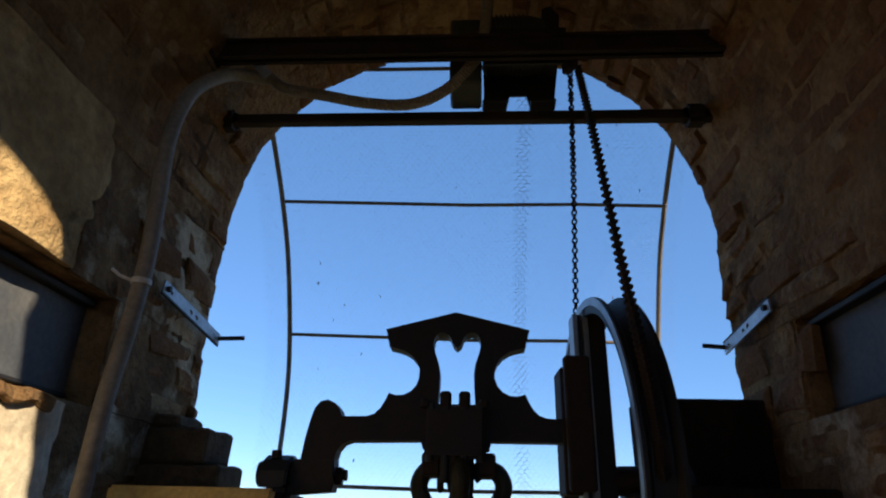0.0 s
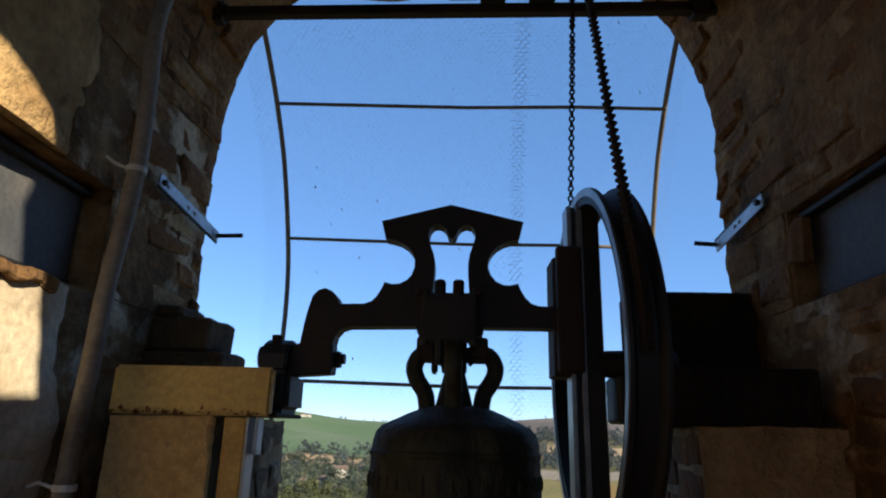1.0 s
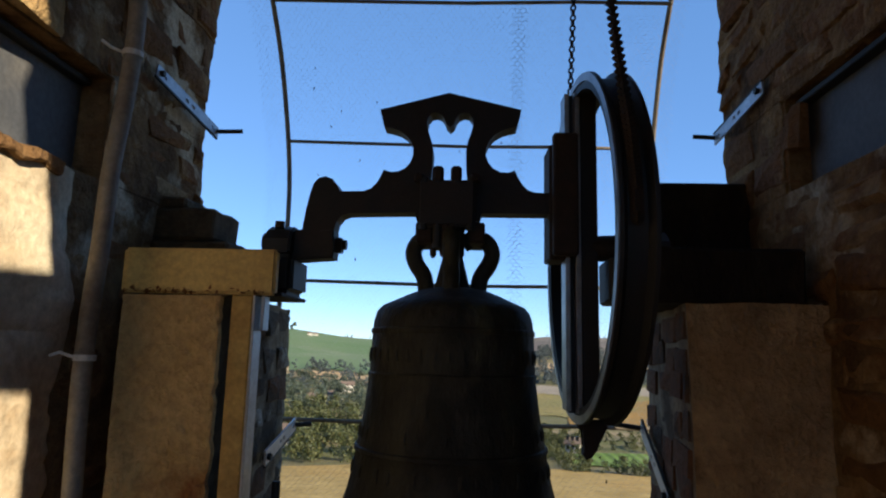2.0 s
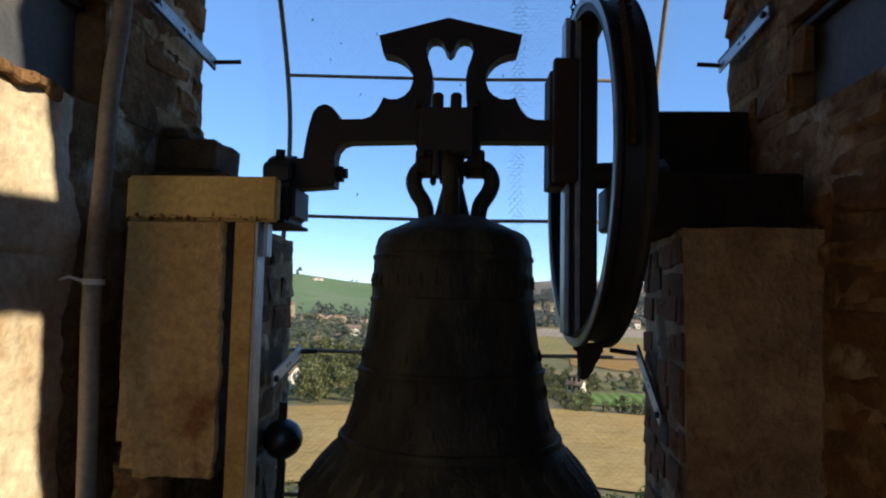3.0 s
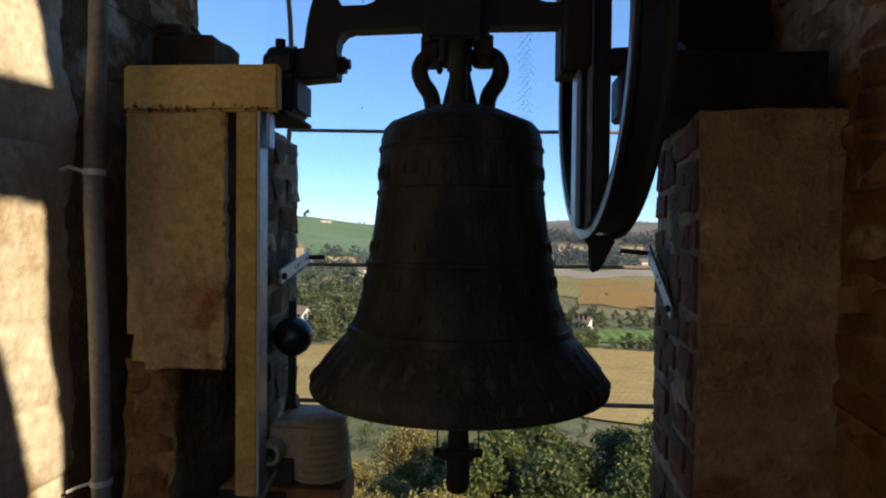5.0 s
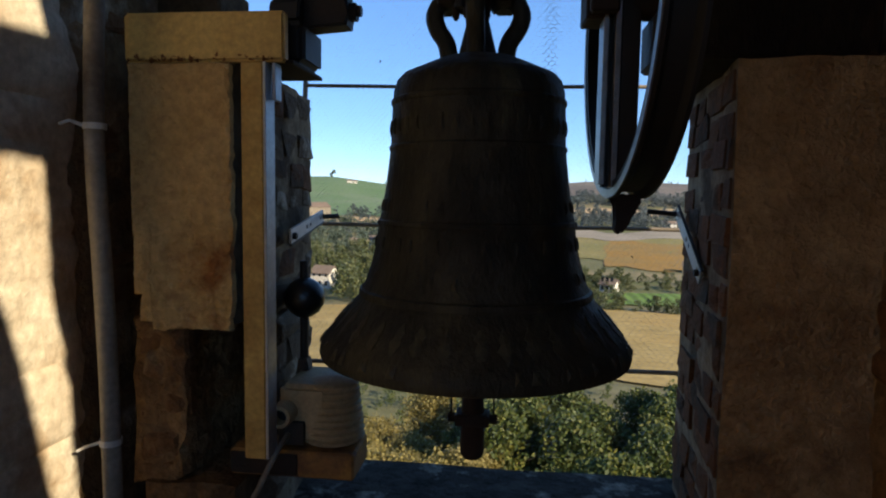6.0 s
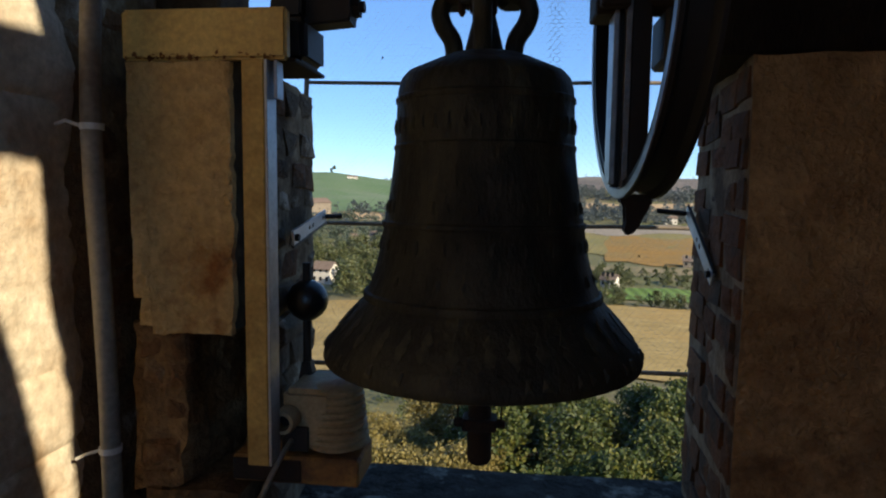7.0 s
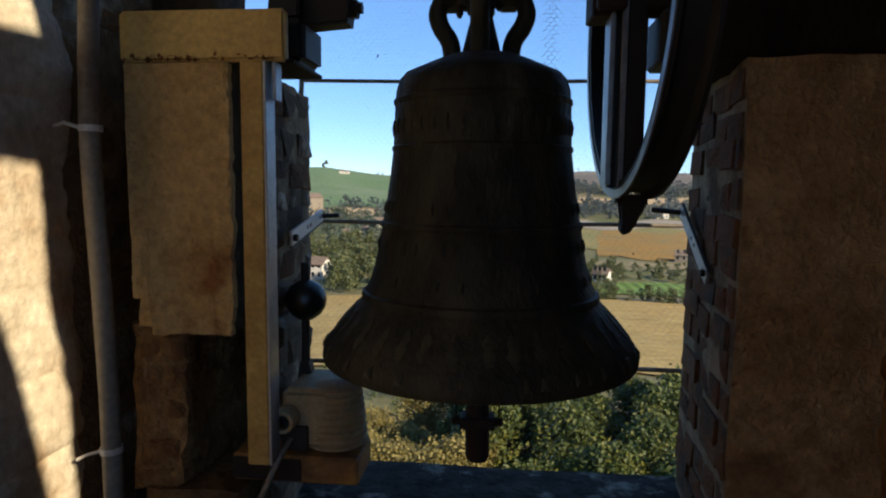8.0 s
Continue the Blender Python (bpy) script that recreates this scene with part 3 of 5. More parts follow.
part("clamp_block", box((YX - 0.058, -0.044, 1.752), (YX + 0.056, 0.044, 1.838), 0.006), IRON, yoke)
for x in (-0.046, -0.019, 0.016, 0.045):
    part("tie_bolt", tube([(YX + x, -0.054, 1.700 if abs(x) < 0.03 else 1.735), (YX + x, -0.054, 1.838)], 0.0085, 10), BLACK, yoke)
part("clamp_face", box((YX - 0.056, -0.064, 1.740), (YX + 0.054, -0.0445, 1.832), 0.006, seg=2), IRON, yoke)
for x in (-0.056, -0.019, 0.016, 0.052):
    tall = abs(x) < 0.03
    part("clamp_nut", revolve([(0.011, 1.831), (0.011, 1.856 if tall else 1.842), (0.008, 1.860 if tall else 1.846)], (YX + x, -0.054, 0), 6), RUST, yoke)
for x in (-0.044, 0.056):
    part("hanger_block", box((YX + x - 0.017, -0.05, 1.712), (YX + x + 0.017, 0.05, 1.752), 0.004), RUST, yoke)
for x in (-0.027, 0.027):
    part("hanger_bolt", revolve([(0.0065, 1.75), (0.0065, 1.690), (0.003, 1.684)], (YX + x, -0.03, 0), 8), RUST, yoke)
part("centre_strap", revolve([(0.015, 1.75), (0.015, 1.70), (0.012, 1.685)], (YX, -0.045, 0), 12), RUST, yoke)
part("axle", revolve([(0.022, -0.335), (0.022, -0.262), (0.024, -0.260), (0.024, -0.196), (0.015, -0.194), (0.015, -0.180), (0.010, -0.178), (0.010, -0.168)], (0, 0, 1.712), 20, "x"), IRON, yoke, smooth=True)
part("axle_boss", prism([(YX - 0.290, 1.738), (YX - 0.226, 1.738), (YX - 0.224, 1.700), (YX - 0.226, 1.682), (YX - 0.300, 1.676), (YX - 0.36, 1.690), (YX - 0.36, 1.728)], "y", -0.026, 0.026, bevel=0.004), IRON, yoke)
part("axle_nut", revolve([(0.017, -0.196), (0.017, -0.176)], (0, -0.0, 1.710), 6, "x"), IRON, yoke)
part("right_axle", revolve([(0.020, 0.235), (0.020, 0.30), (0.026, 0.337), (0.027, 0.372), (0.020, 0.376), (0.020, 0.46)], (0, 0, 1.712), 20, "x"), IRON, yoke, smooth=True)
for i, (x0, x1) in enumerate(((-0.36, -0.268), (0.385, 0.48))):
    br = empty("bearing", "black iron bearing block under the yoke axle", "bearing", "bearings of the bell yoke", at=((x0 + x1) / 2, 0, 1.60))
    if i == 0:
        part("housing", box((-0.316, -0.055, 1.6065), (-0.259, 0.06, 1.686), 0.012, seg=3), BLACK, br)
        part("cap", prism([(-0.055, 1.687), (-0.05, 1.715), (-0.035, 1.735), (-0.012, 1.745), (0.012, 1.745), (0.035, 1.735), (0.05, 1.715), (0.055, 1.687)], "x", -0.322, -0.268, bevel=0.004), BLACK, br)
        part("cap_nut", revolve([(0.010, 1.738), (0.010, 1.752)], (-0.297, -0.03, 0), 6), RUST, br)
    else:
        part("housing", box((0.343, -0.05, 1.603), (0.47, 0.06, 1.690), 0.006), BLACK, br)
        part("cap", prism([(-0.05, 1.690), (-0.042, 1.722), (-0.02, 1.742), (0.02, 1.742), (0.042, 1.722), (0.05, 1.690)], "x", 0.383, 0.46, bevel=0.004), BLACK, br)

# ---- the ringing wheel ----
WZ, WR = 1.712, 0.335
wheel = empty("ringing_pulley", "black steel ringing wheel with pale worn flange edges beside the bell", "wheel", at=(0.316, 0, WZ))
part("rim", revolve([(WR, 0.290), (WR, 0.296), (WR - 0.012, 0.304), (WR - 0.012, 0.334), (WR, 0.342), (WR, 0.349), (WR - 0.030, 0.349), (WR - 0.030, 0.290), (WR, 0.290)], (0, 0, WZ), 96, "x"), BLACK, wheel, smooth=True)
part("flange_edge", revolve([(WR - 0.001, 0.2895), (WR - 0.001, 0.2870), (WR - 0.016, 0.2870), (WR - 0.016, 0.2895), (WR - 0.001, 0.2895)], (0, 0, WZ), 96, "x"), PALE_EDGE, wheel, "pale worn steel edge")
part("spoke_channel", box((0.2980, -0.022, WZ - WR + 0.02), (0.331, 0.022, WZ + WR - 0.02), 0.002), BLACK, wheel)
part("spoke_edge", box((0.2870, -0.026, WZ - WR + 0.02), (0.2975, 0.020, WZ + WR - 0.02), 0.001), PALE_EDGE, wheel, "pale worn steel edge")
part("spoke_flange", box((0.2670, -0.026, WZ - WR + 0.025), (0.2760, 0.02, WZ + WR - 0.025), 0.001), PALE_EDGE, wheel, "pale worn steel edge")
part("spoke_web", box((0.2762, -0.004, WZ - WR + 0.02), (0.2868, 0.016, WZ + WR - 0.02)), BLACK, wheel)
part("clamp_plate", box((0.241, -0.052, 1.690), (0.2890, -0.028, 1.932), 0.004), RUST, wheel, "rusty clamp plate")
part("clamp_back", box((0.2365, -0.026, 1.685), (0.2715, 0.05, 1.915), 0.003), RUST, wheel)
part("chain_horn", prism([(0.290, 1.385), (0.345, 1.385), (0.345, 1.368), (0.338, 1.366), (0.336, 1.352), (0.322, 1.332), (0.316, 1.318), (0.306, 1.314), (0.300, 1.322), (0.304, 1.345), (0.302, 1.368), (0.292, 1.370)], "y", -0.014, 0.014, bevel=0.003), RUST, wheel, "rusty chain horn")
wheel.rotation_euler.z = radians(2.4)     # the wheel runs slightly out of true
wheel.location.x -= 0.004

# ---- drive chains ----
def link_mesh(length, width, wire):
    pts = []
    s = (length - width) / 2
    for i in range(12):
        a = 2 * math.pi * i / 12
        pts.append((0, width / 2 * math.cos(a), (s if math.sin(a) >= 0 else -s) + width / 2 * math.sin(a)))
    bm = bmesh.new()
    rings = []
    for i in range(12):
        p, q, o = Vector(pts[i]), Vector(pts[(i + 1) % 12]), Vector(pts[i - 1])
        d = (q - o).normalized()
        n2 = d.cross(Vector((1, 0, 0))).normalized()
        rings.append([bm.verts.new(p + (n2 * math.cos(k * math.pi / 2) + Vector((1, 0, 0)) * math.sin(k * math.pi / 2)) * wire) for k in range(4)])
    for i in range(12):
        a, b = rings[i], rings[(i + 1) % 12]
        for k in range(4):
            bm.faces.new((a[k], a[(k + 1) % 4], b[(k + 1) % 4], b[k]))
    return finish("link", bm, RUST)


def chain(path_pts, pitch, width, wire, label):
    th = empty("drive_chain", label, "chain", "chains of the ringing wheel", at=path_pts[-1])
    me = link_mesh(pitch * 1.45, width, wire)
    path = smooth_path(path_pts, 40)
    acc, k = 0.0, 0
    for a, b in zip(path, path[1:]):
        acc += (b - a).length
        if acc >= pitch:
            acc -= pitch
            ob = new("link", me)
            q = (b - a).to_track_quat("Z", "X").to_matrix().to_4x4()
            ob.parent = th
            ob.matrix_parent_inverse = Matrix.Translation(-Vector(path_pts[-1]))
            ob.matrix_basis = Matrix.Translation(b) @ q @ Matrix.Rotation(k % 2 * math.pi / 2 + 0.5, 4, "Z")
            k += 1
    return th


chain([(0.311, 0.06, 2.70), (0.313, 0.14, 2.40), (0.312, 0.27, 1.97), (0.306, 0.328, 1.74)], 0.0088, 0.0115, 0.0026, "thin dark drive chain from the motor to the wheel")
chain([(0.318, 0.0, 2.66), (0.314, -0.14, 2.36), (0.313, -0.27, 2.02), (0.324, -0.322, 1.80), (0.326, -0.33, 1.70)], 0.0056, 0.0125, 0.0046, "thick dark drive chain running on to the wheel rim")

# ---- iron bars across the arch, and the motor on them ----
for (y, z, h, d, xa, xb) in ((-0.075, 2.657, 0.055, 0.034, -0.70, 0.69), (0.10, 2.582, 0.027, 0.028, -0.66, 0.69)):
    bar = empty("iron_bar", "dark rusty iron bar across the vault, built into both walls", "bar", at=(xa, y, z))
    if h > 0.04:
        part("wall_socket", box((-0.655, y - 0.045, z - 0.040), (-0.545, y + 0.035, z + 0.036), 0.012, seg=2), RUST, bar, "rusty iron wall socket")
        part("web", box((xa, y - 0.004, z - h / 2), (xb, y + 0.004, z + h / 2)), RUST, bar)
        part("top_flange", box((xa, y - d / 2, z + h / 2 - 0.007), (xb, y + d / 2, z + h / 2), 0.001), RUST, bar)
        part("bottom_flange", box((xa, y - d / 2, z - h / 2), (xb, y + d / 2, z - h / 2 + 0.007), 0.001), RUST, bar)
    else:
        for xe in (-0.575, 0.618):
            part("wall_socket", box((xe - 0.03, y - 0.026, z - 0.027), (xe + 0.03, y + 0.026, z + 0.027), 0.012, seg=2), RUST, bar, "rusty iron wall socket")
        part("bar", box((xa, y - d / 2, z - h / 2), (xb, y + d / 2, z + h / 2), 0.003), RUST, bar)
motor = empty("ringing_motor", "dark green electric ringing motor bolted on two iron bars", "motor", at=(0.15, 0.03, 2.60))
part("terminal_box", box((0.008, -0.02, 2.600), (0.086, 0.09, 2.800), 0.006), MOTOR_GREEN, motor)
part("body", revolve([(0.05, 0.088), (0.070, 0.092), (0.074, 0.20), (0.066, 0.240), (0.03, 0.25)], (0, 0.035, 2.755), 24, "x"), MOTOR_GREEN, motor, smooth=True)
for i in range(9):
    part("cooling_fin", revolve([(0.070, 0.098 + i * 0.011), (0.078, 0.099 + i * 0.011), (0.078, 0.102 + i * 0.011), (0.070, 0.103 + i * 0.011)], (0, 0.035, 2.755), 24, "x"), MOTOR_GREEN, motor)
part("gearbox", prism([(0.232, 2.69), (0.272, 2.69), (0.278, 2.80), (0.258, 2.83), (0.236, 2.82)], "y", -0.03, 0.10, bevel=0.006), BLACK, motor)
part("bracket", prism([(0.090, 2.765), (0.288, 2.765), (0.268, 2.604), (0.208, 2.604), (0.200, 2.640), (0.158, 2.640), (0.150, 2.604), (0.092, 2.604)], "y", 0.085, 0.093), BLACK, motor)
part("bracket", prism([(0.088, 2.740), (0.290, 2.740), (0.276, 2.632), (0.092, 2.632)], "y", -0.046, -0.038), BLACK, motor)
for x0, x1 in ((0.088, 0.150), (0.208, 0.272)):
    part("foot", box((x0, 0.06, 2.603), (x1, 0.14, 2.612), 0.002), BLACK, motor)
part("sprocket", revolve([(0.010, 0.286), (0.030, 0.290), (0.034, 0.300), (0.030, 0.312), (0.012, 0.325)], (0, 0.03, 2.700), 16, "x"), RUST, motor)

# ---- cable conduit up the wall, and the ribbed hose to the motor ----
conduit = empty("conduit", "grey plastic cable conduit clipped up the wall beside the pier", "conduit", at=(-0.55, -0.20, 0.0))
part("pipe", tube(smooth_path([(-0.540, -0.20, 0.05), (-0.546, -0.20, 0.88), (-0.547, -0.20, 1.05), (-0.552, -0.20, 1.234), (-0.559, -0.20, 1.414), (-0.558, -0.20, 1.546), (-0.552, -0.20, 1.674), (-0.549, -0.20, 1.80), (-0.540, -0.20, 1.90), (-0.535, -0.20, 1.96), (-0.531, -0.20, 2.07), (-0.536, -0.20, 2.188), (-0.545, -0.195, 2.315), (-0.552, -0.165, 2.43), (-0.556, -0.10, 2.54), (-0.523, -0.03, 2.626), (-0.449, 0.02, 2.652)], 8), 0.0155, 14), PIPE_GREY, conduit, smooth=True)
hose = smooth_path([(-0.50, -0.01, 2.640), (-0.449, 0.02, 2.652), (-0.403, 0.03, 2.627), (-0.302, 0.03, 2.605), (-0.202, 0.03, 2.582), (-0.091, 0.03, 2.576), (-0.005, 0.0, 2.592), (0.058, -0.030, 2.640), (0.086, -0.042, 2.700), (0.098, -0.040, 2.79), (0.10, -0.035, 2.84)], 24)
part("ribbed_hose", tube(hose, 0.014, 12, radii=[0.0150 if i % 2 else 0.0132 for i in range(len(hose))]), PIPE_GREY, conduit)
for z, x in ((2.022, -0.532), (1.481, -0.558), (0.957, -0.547)):
    part("clip_band", revolve([(0.0165, -0.005), (0.018, -0.005), (0.018, 0.005), (0.0165, 0.005), (0.0165, -0.005)], (x, -0.20, z), 16), WHITE_TIE, conduit, "white plastic clip")
    part("clip_tail", tube([(x - 0.012, -0.208, z), (x - 0.034, -0.214, z - 0.006 if z < 1.2 else z + 0.008), (x - 0.050, -0.216, z - 0.014 if z < 1.2 else z + (0.020 if z > 2 else 0.002))], 0.0030, 6), WHITE_TIE, conduit, "white plastic clip")

part("fixing_strap", box((-0.012, -0.001, -0.05), (0.012, 0.001, 0.05), 0.0005, m=Matrix.Translation((-0.455, -0.055, 2.64)) @ Matrix.Rotation(radians(-40), 4, "Y")), ZINC, conduit, "galvanised fixing strap")

# ---- cream steel frame on the pier ----
steel = empty("steel_stand", "cream painted steel bearing frame with rust spots", "frame", at=(-0.32, -0.12, 0.85))
part("beam", box((-0.556, -0.122, 1.5985), (-0.269, -0.100, 1.682), 0.005, seg=2), CREAM, steel)
part("top_plate", box((-0.56, -0.099, 1.672), (-0.285, 0.02, 1.679), 0.002), RUST, steel, "rusty top plate")
part("support_plate", box((-0.42, -0.099, 1.5985), (-0.262, 0.065, 1.606), 0.002), RUST, steel, "rusty support plate")
part("post_face", box((-0.341, -0.134, 0.912), (-0.303, -0.126, 1.596), 0.002), CREAM_WORN, steel, "rusty cream post")
# pale metal on this side stands for bluish sky light on the post's paint
part("post_side", box((-0.3026, -0.134, 0.912), (-0.2976, -0.094, 1.596), 0.001), ZINC, steel, "side of the post, sky light put into its pale tone")
part("hanger", box((-0.2925, -0.118, 1.535), (-0.2865, -0.09, 1.597), 0.001), ZINC, steel)

rnd = random.Random(17)
for i in range(70):
    x = rnd.uniform(-0.55, -0.275) if i > 34 else rnd.gauss(-0.475, 0.04)
    w, h = rnd.uniform(0.0012, 0.0055), rnd.uniform(0.0006, 0.0018) * (1 + 2.5 * (rnd.random() < 0.15))
    z = 1.6012 + rnd.random() ** 4 * 0.009
    pts = [(x + w * math.cos(a) * rnd.uniform(0.5, 1.2), z + h * math.sin(a) * rnd.uniform(0.5, 1.3)) for a in [math.pi * 2 * k / 11 for k in range(11)]]
    part("rust_spot", prism(pts, "y", -0.1226, -0.1221), RUST_SPOT, steel)

# ---- bricks stacked on the pier behind the frame ----
rnd = random.Random(9)
for i, (x0, x1, y0, y1, z0, z1) in enumerate(((-0.66, -0.47, 0.09, 0.24, 1.600, 1.665), (-0.65, -0.455, 0.10, 0.25, 1.667, 1.735), (-0.655, -0.488, 0.10, 0.245, 1.737, 1.808), (-0.66, -0.565, 0.115, 0.25, 1.810, 1.838))):
    bm = box((x0, y0, z0), (x1, y1, z1), 0.006)
    roughen(bm, 0.005, 14, 2)
    tagged(part("loose_brick", bm, STONE_AND_GAP_SHADE), "dark mossy brick bedded on the pier beside the wall", "brick", "bricks on the pier")

# ---- timbers on the other pier ----
for lo, hi in (((0.395, -0.105, 1.601), (0.672, 0.16, 1.700)), ((0.43, 0.168, 1.602), (0.70, 0.285, 1.895))):
    bm = box(lo, hi, 0.006)
    roughen(bm, 0.004, 9, 3)
    tagged(part("timber_block", bm, TIMBER), "dark old timber block on the pier under the axle", "timber", "timbers on the pier")

# ---- perforated brackets that hold the net ----
def bracket(a, b, stud_to, up, thick_dir):
    th = empty("net_bracket", "galvanised perforated steel bracket with a dark stud, fixed to the jamb", "bracket", "brackets of the bird net", at=a)
    a, b = Vector(a), Vector(b)
    d = (b - a).normalized()
    n2 = Vector(thick_dir)
    w = d.cross(n2).normalized() * up
    k, bm = 9, bmesh.new()
    # a strip with two oblong holes, built from quads
    L = (b - a).length
    cuts = [0, 0.10, 0.13, 0.42, 0.47, 0.52, 0.57, 0.87, 0.90, 1.0]
    for i in range(len(cuts) - 1):
        u0, u1 = cuts[i] * L, cuts[i + 1] * L
        spans = [(-0.5, 0.5)] if i not in (1, 3, 5, 7) else [(-0.5, -0.14), (0.14, 0.5)]
        for s0, s1 in spans:
            own = bmesh.new()
            cs = [a + d * u + w * s * 1.0 + n2 * t for u in (u0, u1) for s in (s0, s1) for t in (0, 0.004)]
            vs = [own.verts.new(c) for c in cs]
            for f in ((0, 1, 3, 2), (4, 6, 7, 5), (0, 4, 5, 1), (2, 3, 7, 6), (0, 2, 6, 4), (1, 5, 7, 3)):
                own.faces.new([vs[q] for q in f])
            join(bm, own)
    part("strip", bm, ZINC, th)
    part("return_leg", tube([a + w * 0.5 + n2 * 0.002, b + w * 0.5 + n2 * 0.002], 0.0035, 4), BLACK, th)
    s = Vector(stud_to) - b
    part("stud", tube([b - d * 0.01 + n2 * 0.006, Vector(stud_to)], 0.0058, 8), BLACK, th)
    part("anchor_bolt", tube([a + d * 0.015 - n2 * 0.004, a + d * 0.015 + n2 * 0.012], 0.007, 6), BLACK, th)


W = 0.030
bracket((-0.606, 0.010, 2.092), (-0.583, 0.285, 2.046), (-0.515, 0.285, 2.052), W, (1, 0, 0))
bracket((0.690, 0.050, 2.070), (0.672, 0.275, 2.032), (0.618, 0.275, 2.040), W, (-1, 0, 0))
bracket((0.470, 0.055, 1.232), (0.474, 0.262, 1.350), (0.412, 0.275, 1.350), W, (-1, 0, 0))
bracket((-0.308, 0.000, 1.294), (-0.338, 0.300, 1.325), (-0.300, 0.31, 1.325), W, (1, 0, 0))

# ---- electric hammer ----
hammer = empty("electric_hammer", "beige electric bell hammer on a rusty cream bracket", "bell hammer", at=(-0.26, 0.0, 0.86))
part("tray", box((-0.394, -0.080, 0.856), (-0.160, 0.03, 0.906), 0.004), RUSTY_CREAM, hammer, "rusty cream steel tray")
part("tray_plate", box((-0.392, -0.0845, 0.862), (-0.265, -0.0805, 0.902), 0.001), RUST, hammer, "rusty bare plate")
part("gear_case", box((-0.308, -0.06, 0.912), (-0.214, 0.08, 1.024), 0.010, seg=2), MOTOR_BEIGE, hammer, smooth=True)
ribs = []
for i in range(9):
    z = 0.910 + i * 0.0128
    ribs += [(0.054 - 0.0010 * i, z), (0.060 - 0.0014 * i, z + 0.004), (0.060 - 0.0014 * i, z + 0.0078), (0.053 - 0.0013 * i, z + 0.0112)]
part("ribbed_boot", revolve(ribs + [(0.030, 1.027), (0.002, 1.032)], (-0.217, -0.010, 0), 24), MOTOR_BEIGE, hammer, "beige ribbed rubber boot", smooth=True)
part("inlet_collar", revolve([(0.022, -0.094), (0.020, -0.098), (0.014, -0.098), (0.013, -0.08), (0.013, -0.070), (0.022, -0.061), (0.022, -0.094)], (-0.293, 0, 0.975), 18, "y"), MOTOR_BEIGE, hammer, smooth=True)
# solid black disc puts the inlet's inner shade into colour
part("inlet_hole", revolve([(0.0125, -0.0755), (0.0125, -0.0705)], (-0.293, 0, 0.975), 16, "y"), BLACK, hammer, "black disc for the dark inside of the cable inlet")
# black plate set on the case front as the shade of a hollow
part("recess", box((-0.306, -0.068, 0.912), (-0.256, -0.061, 0.958), 0.002), BLACK, hammer)
part("lever_foot", prism([(-0.315, 0.99), (-0.276, 0.99), (-0.287, 1.048), (-0.304, 1.048)], "y", 0.035, 0.065, bevel=0.003), BLACK, hammer)
part("lever", tube([(-0.296, 0.05, 1.00), (-0.296, 0.05, 1.244)], 0.0085, 10), BLACK, hammer)
part("hammer_ball", revolve([(0.001, 1.129), (0.015, 1.132), (0.029, 1.142), (0.038, 1.156), (0.041, 1.170), (0.038, 1.185), (0.029, 1.199), (0.015, 1.208), (0.001, 1.211)], (-0.295, 0.05, 0), 32), GLOSS_BLACK, hammer, smooth=True)
part("cable", tube(smooth_path([(-0.285, -0.070, 0.935), (-0.295, -0.10, 0.915), (-0.312, -0.13, 0.87), (-0.345, -0.145, 0.79), (-0.39, -0.15, 0.6)], 8), 0.005, 8), PIPE_GREY, hammer, "thin grey cable")

# ---- bird net on a bowed rod frame ----
CURVE = [(2.97, 0.33), (2.80, 0.39), (2.70, 0.52), (2.60, 0.63), (2.45, 0.755), (2.20, 0.88), (2.00, 0.92), (1.75, 0.905), (1.50, 0.85), (1.30, 0.76), (1.10, 0.63), (0.90, 0.46), (0.74, 0.34)]


def net_y(z):
    for (z0, y0), (z1, y1) in zip(CURVE, CURVE[1:]):
        if z >= z1:
            return y0 + (y1 - y0) * (z0 - z) / (z0 - z1)
    return CURVE[-1][1]


net = empty("bird_net", "wire bird net on a bowed iron rod frame outside the arch", "net", at=(0.05, 0.33, 0.74))
for x in (-0.583, 0.688):
    part("upright_rod", tube(smooth_path([(x, y, z) for z, y in CURVE[1:]], 5), 0.0085, 8), ROD, net)
for z0, z1 in ((2.945, 2.945), (2.621, 2.597), (2.228, 2.203), (1.736, 1.723), (1.285, 1.287), (0.920, 0.932)):
    z = (z0 + z1) / 2
    y = net_y(z)
    part("cross_rod", tube([(-0.585, y, z0), (-0.2, y + 0.003, z * 0.5 + z0 * 0.5 - 0.003), (0.05, y + 0.002, z - 0.004), (0.40, y, z * 0.5 + z1 * 0.5 + 0.002), (0.69, y, z1)], 0.0062, 8), ROD, net)


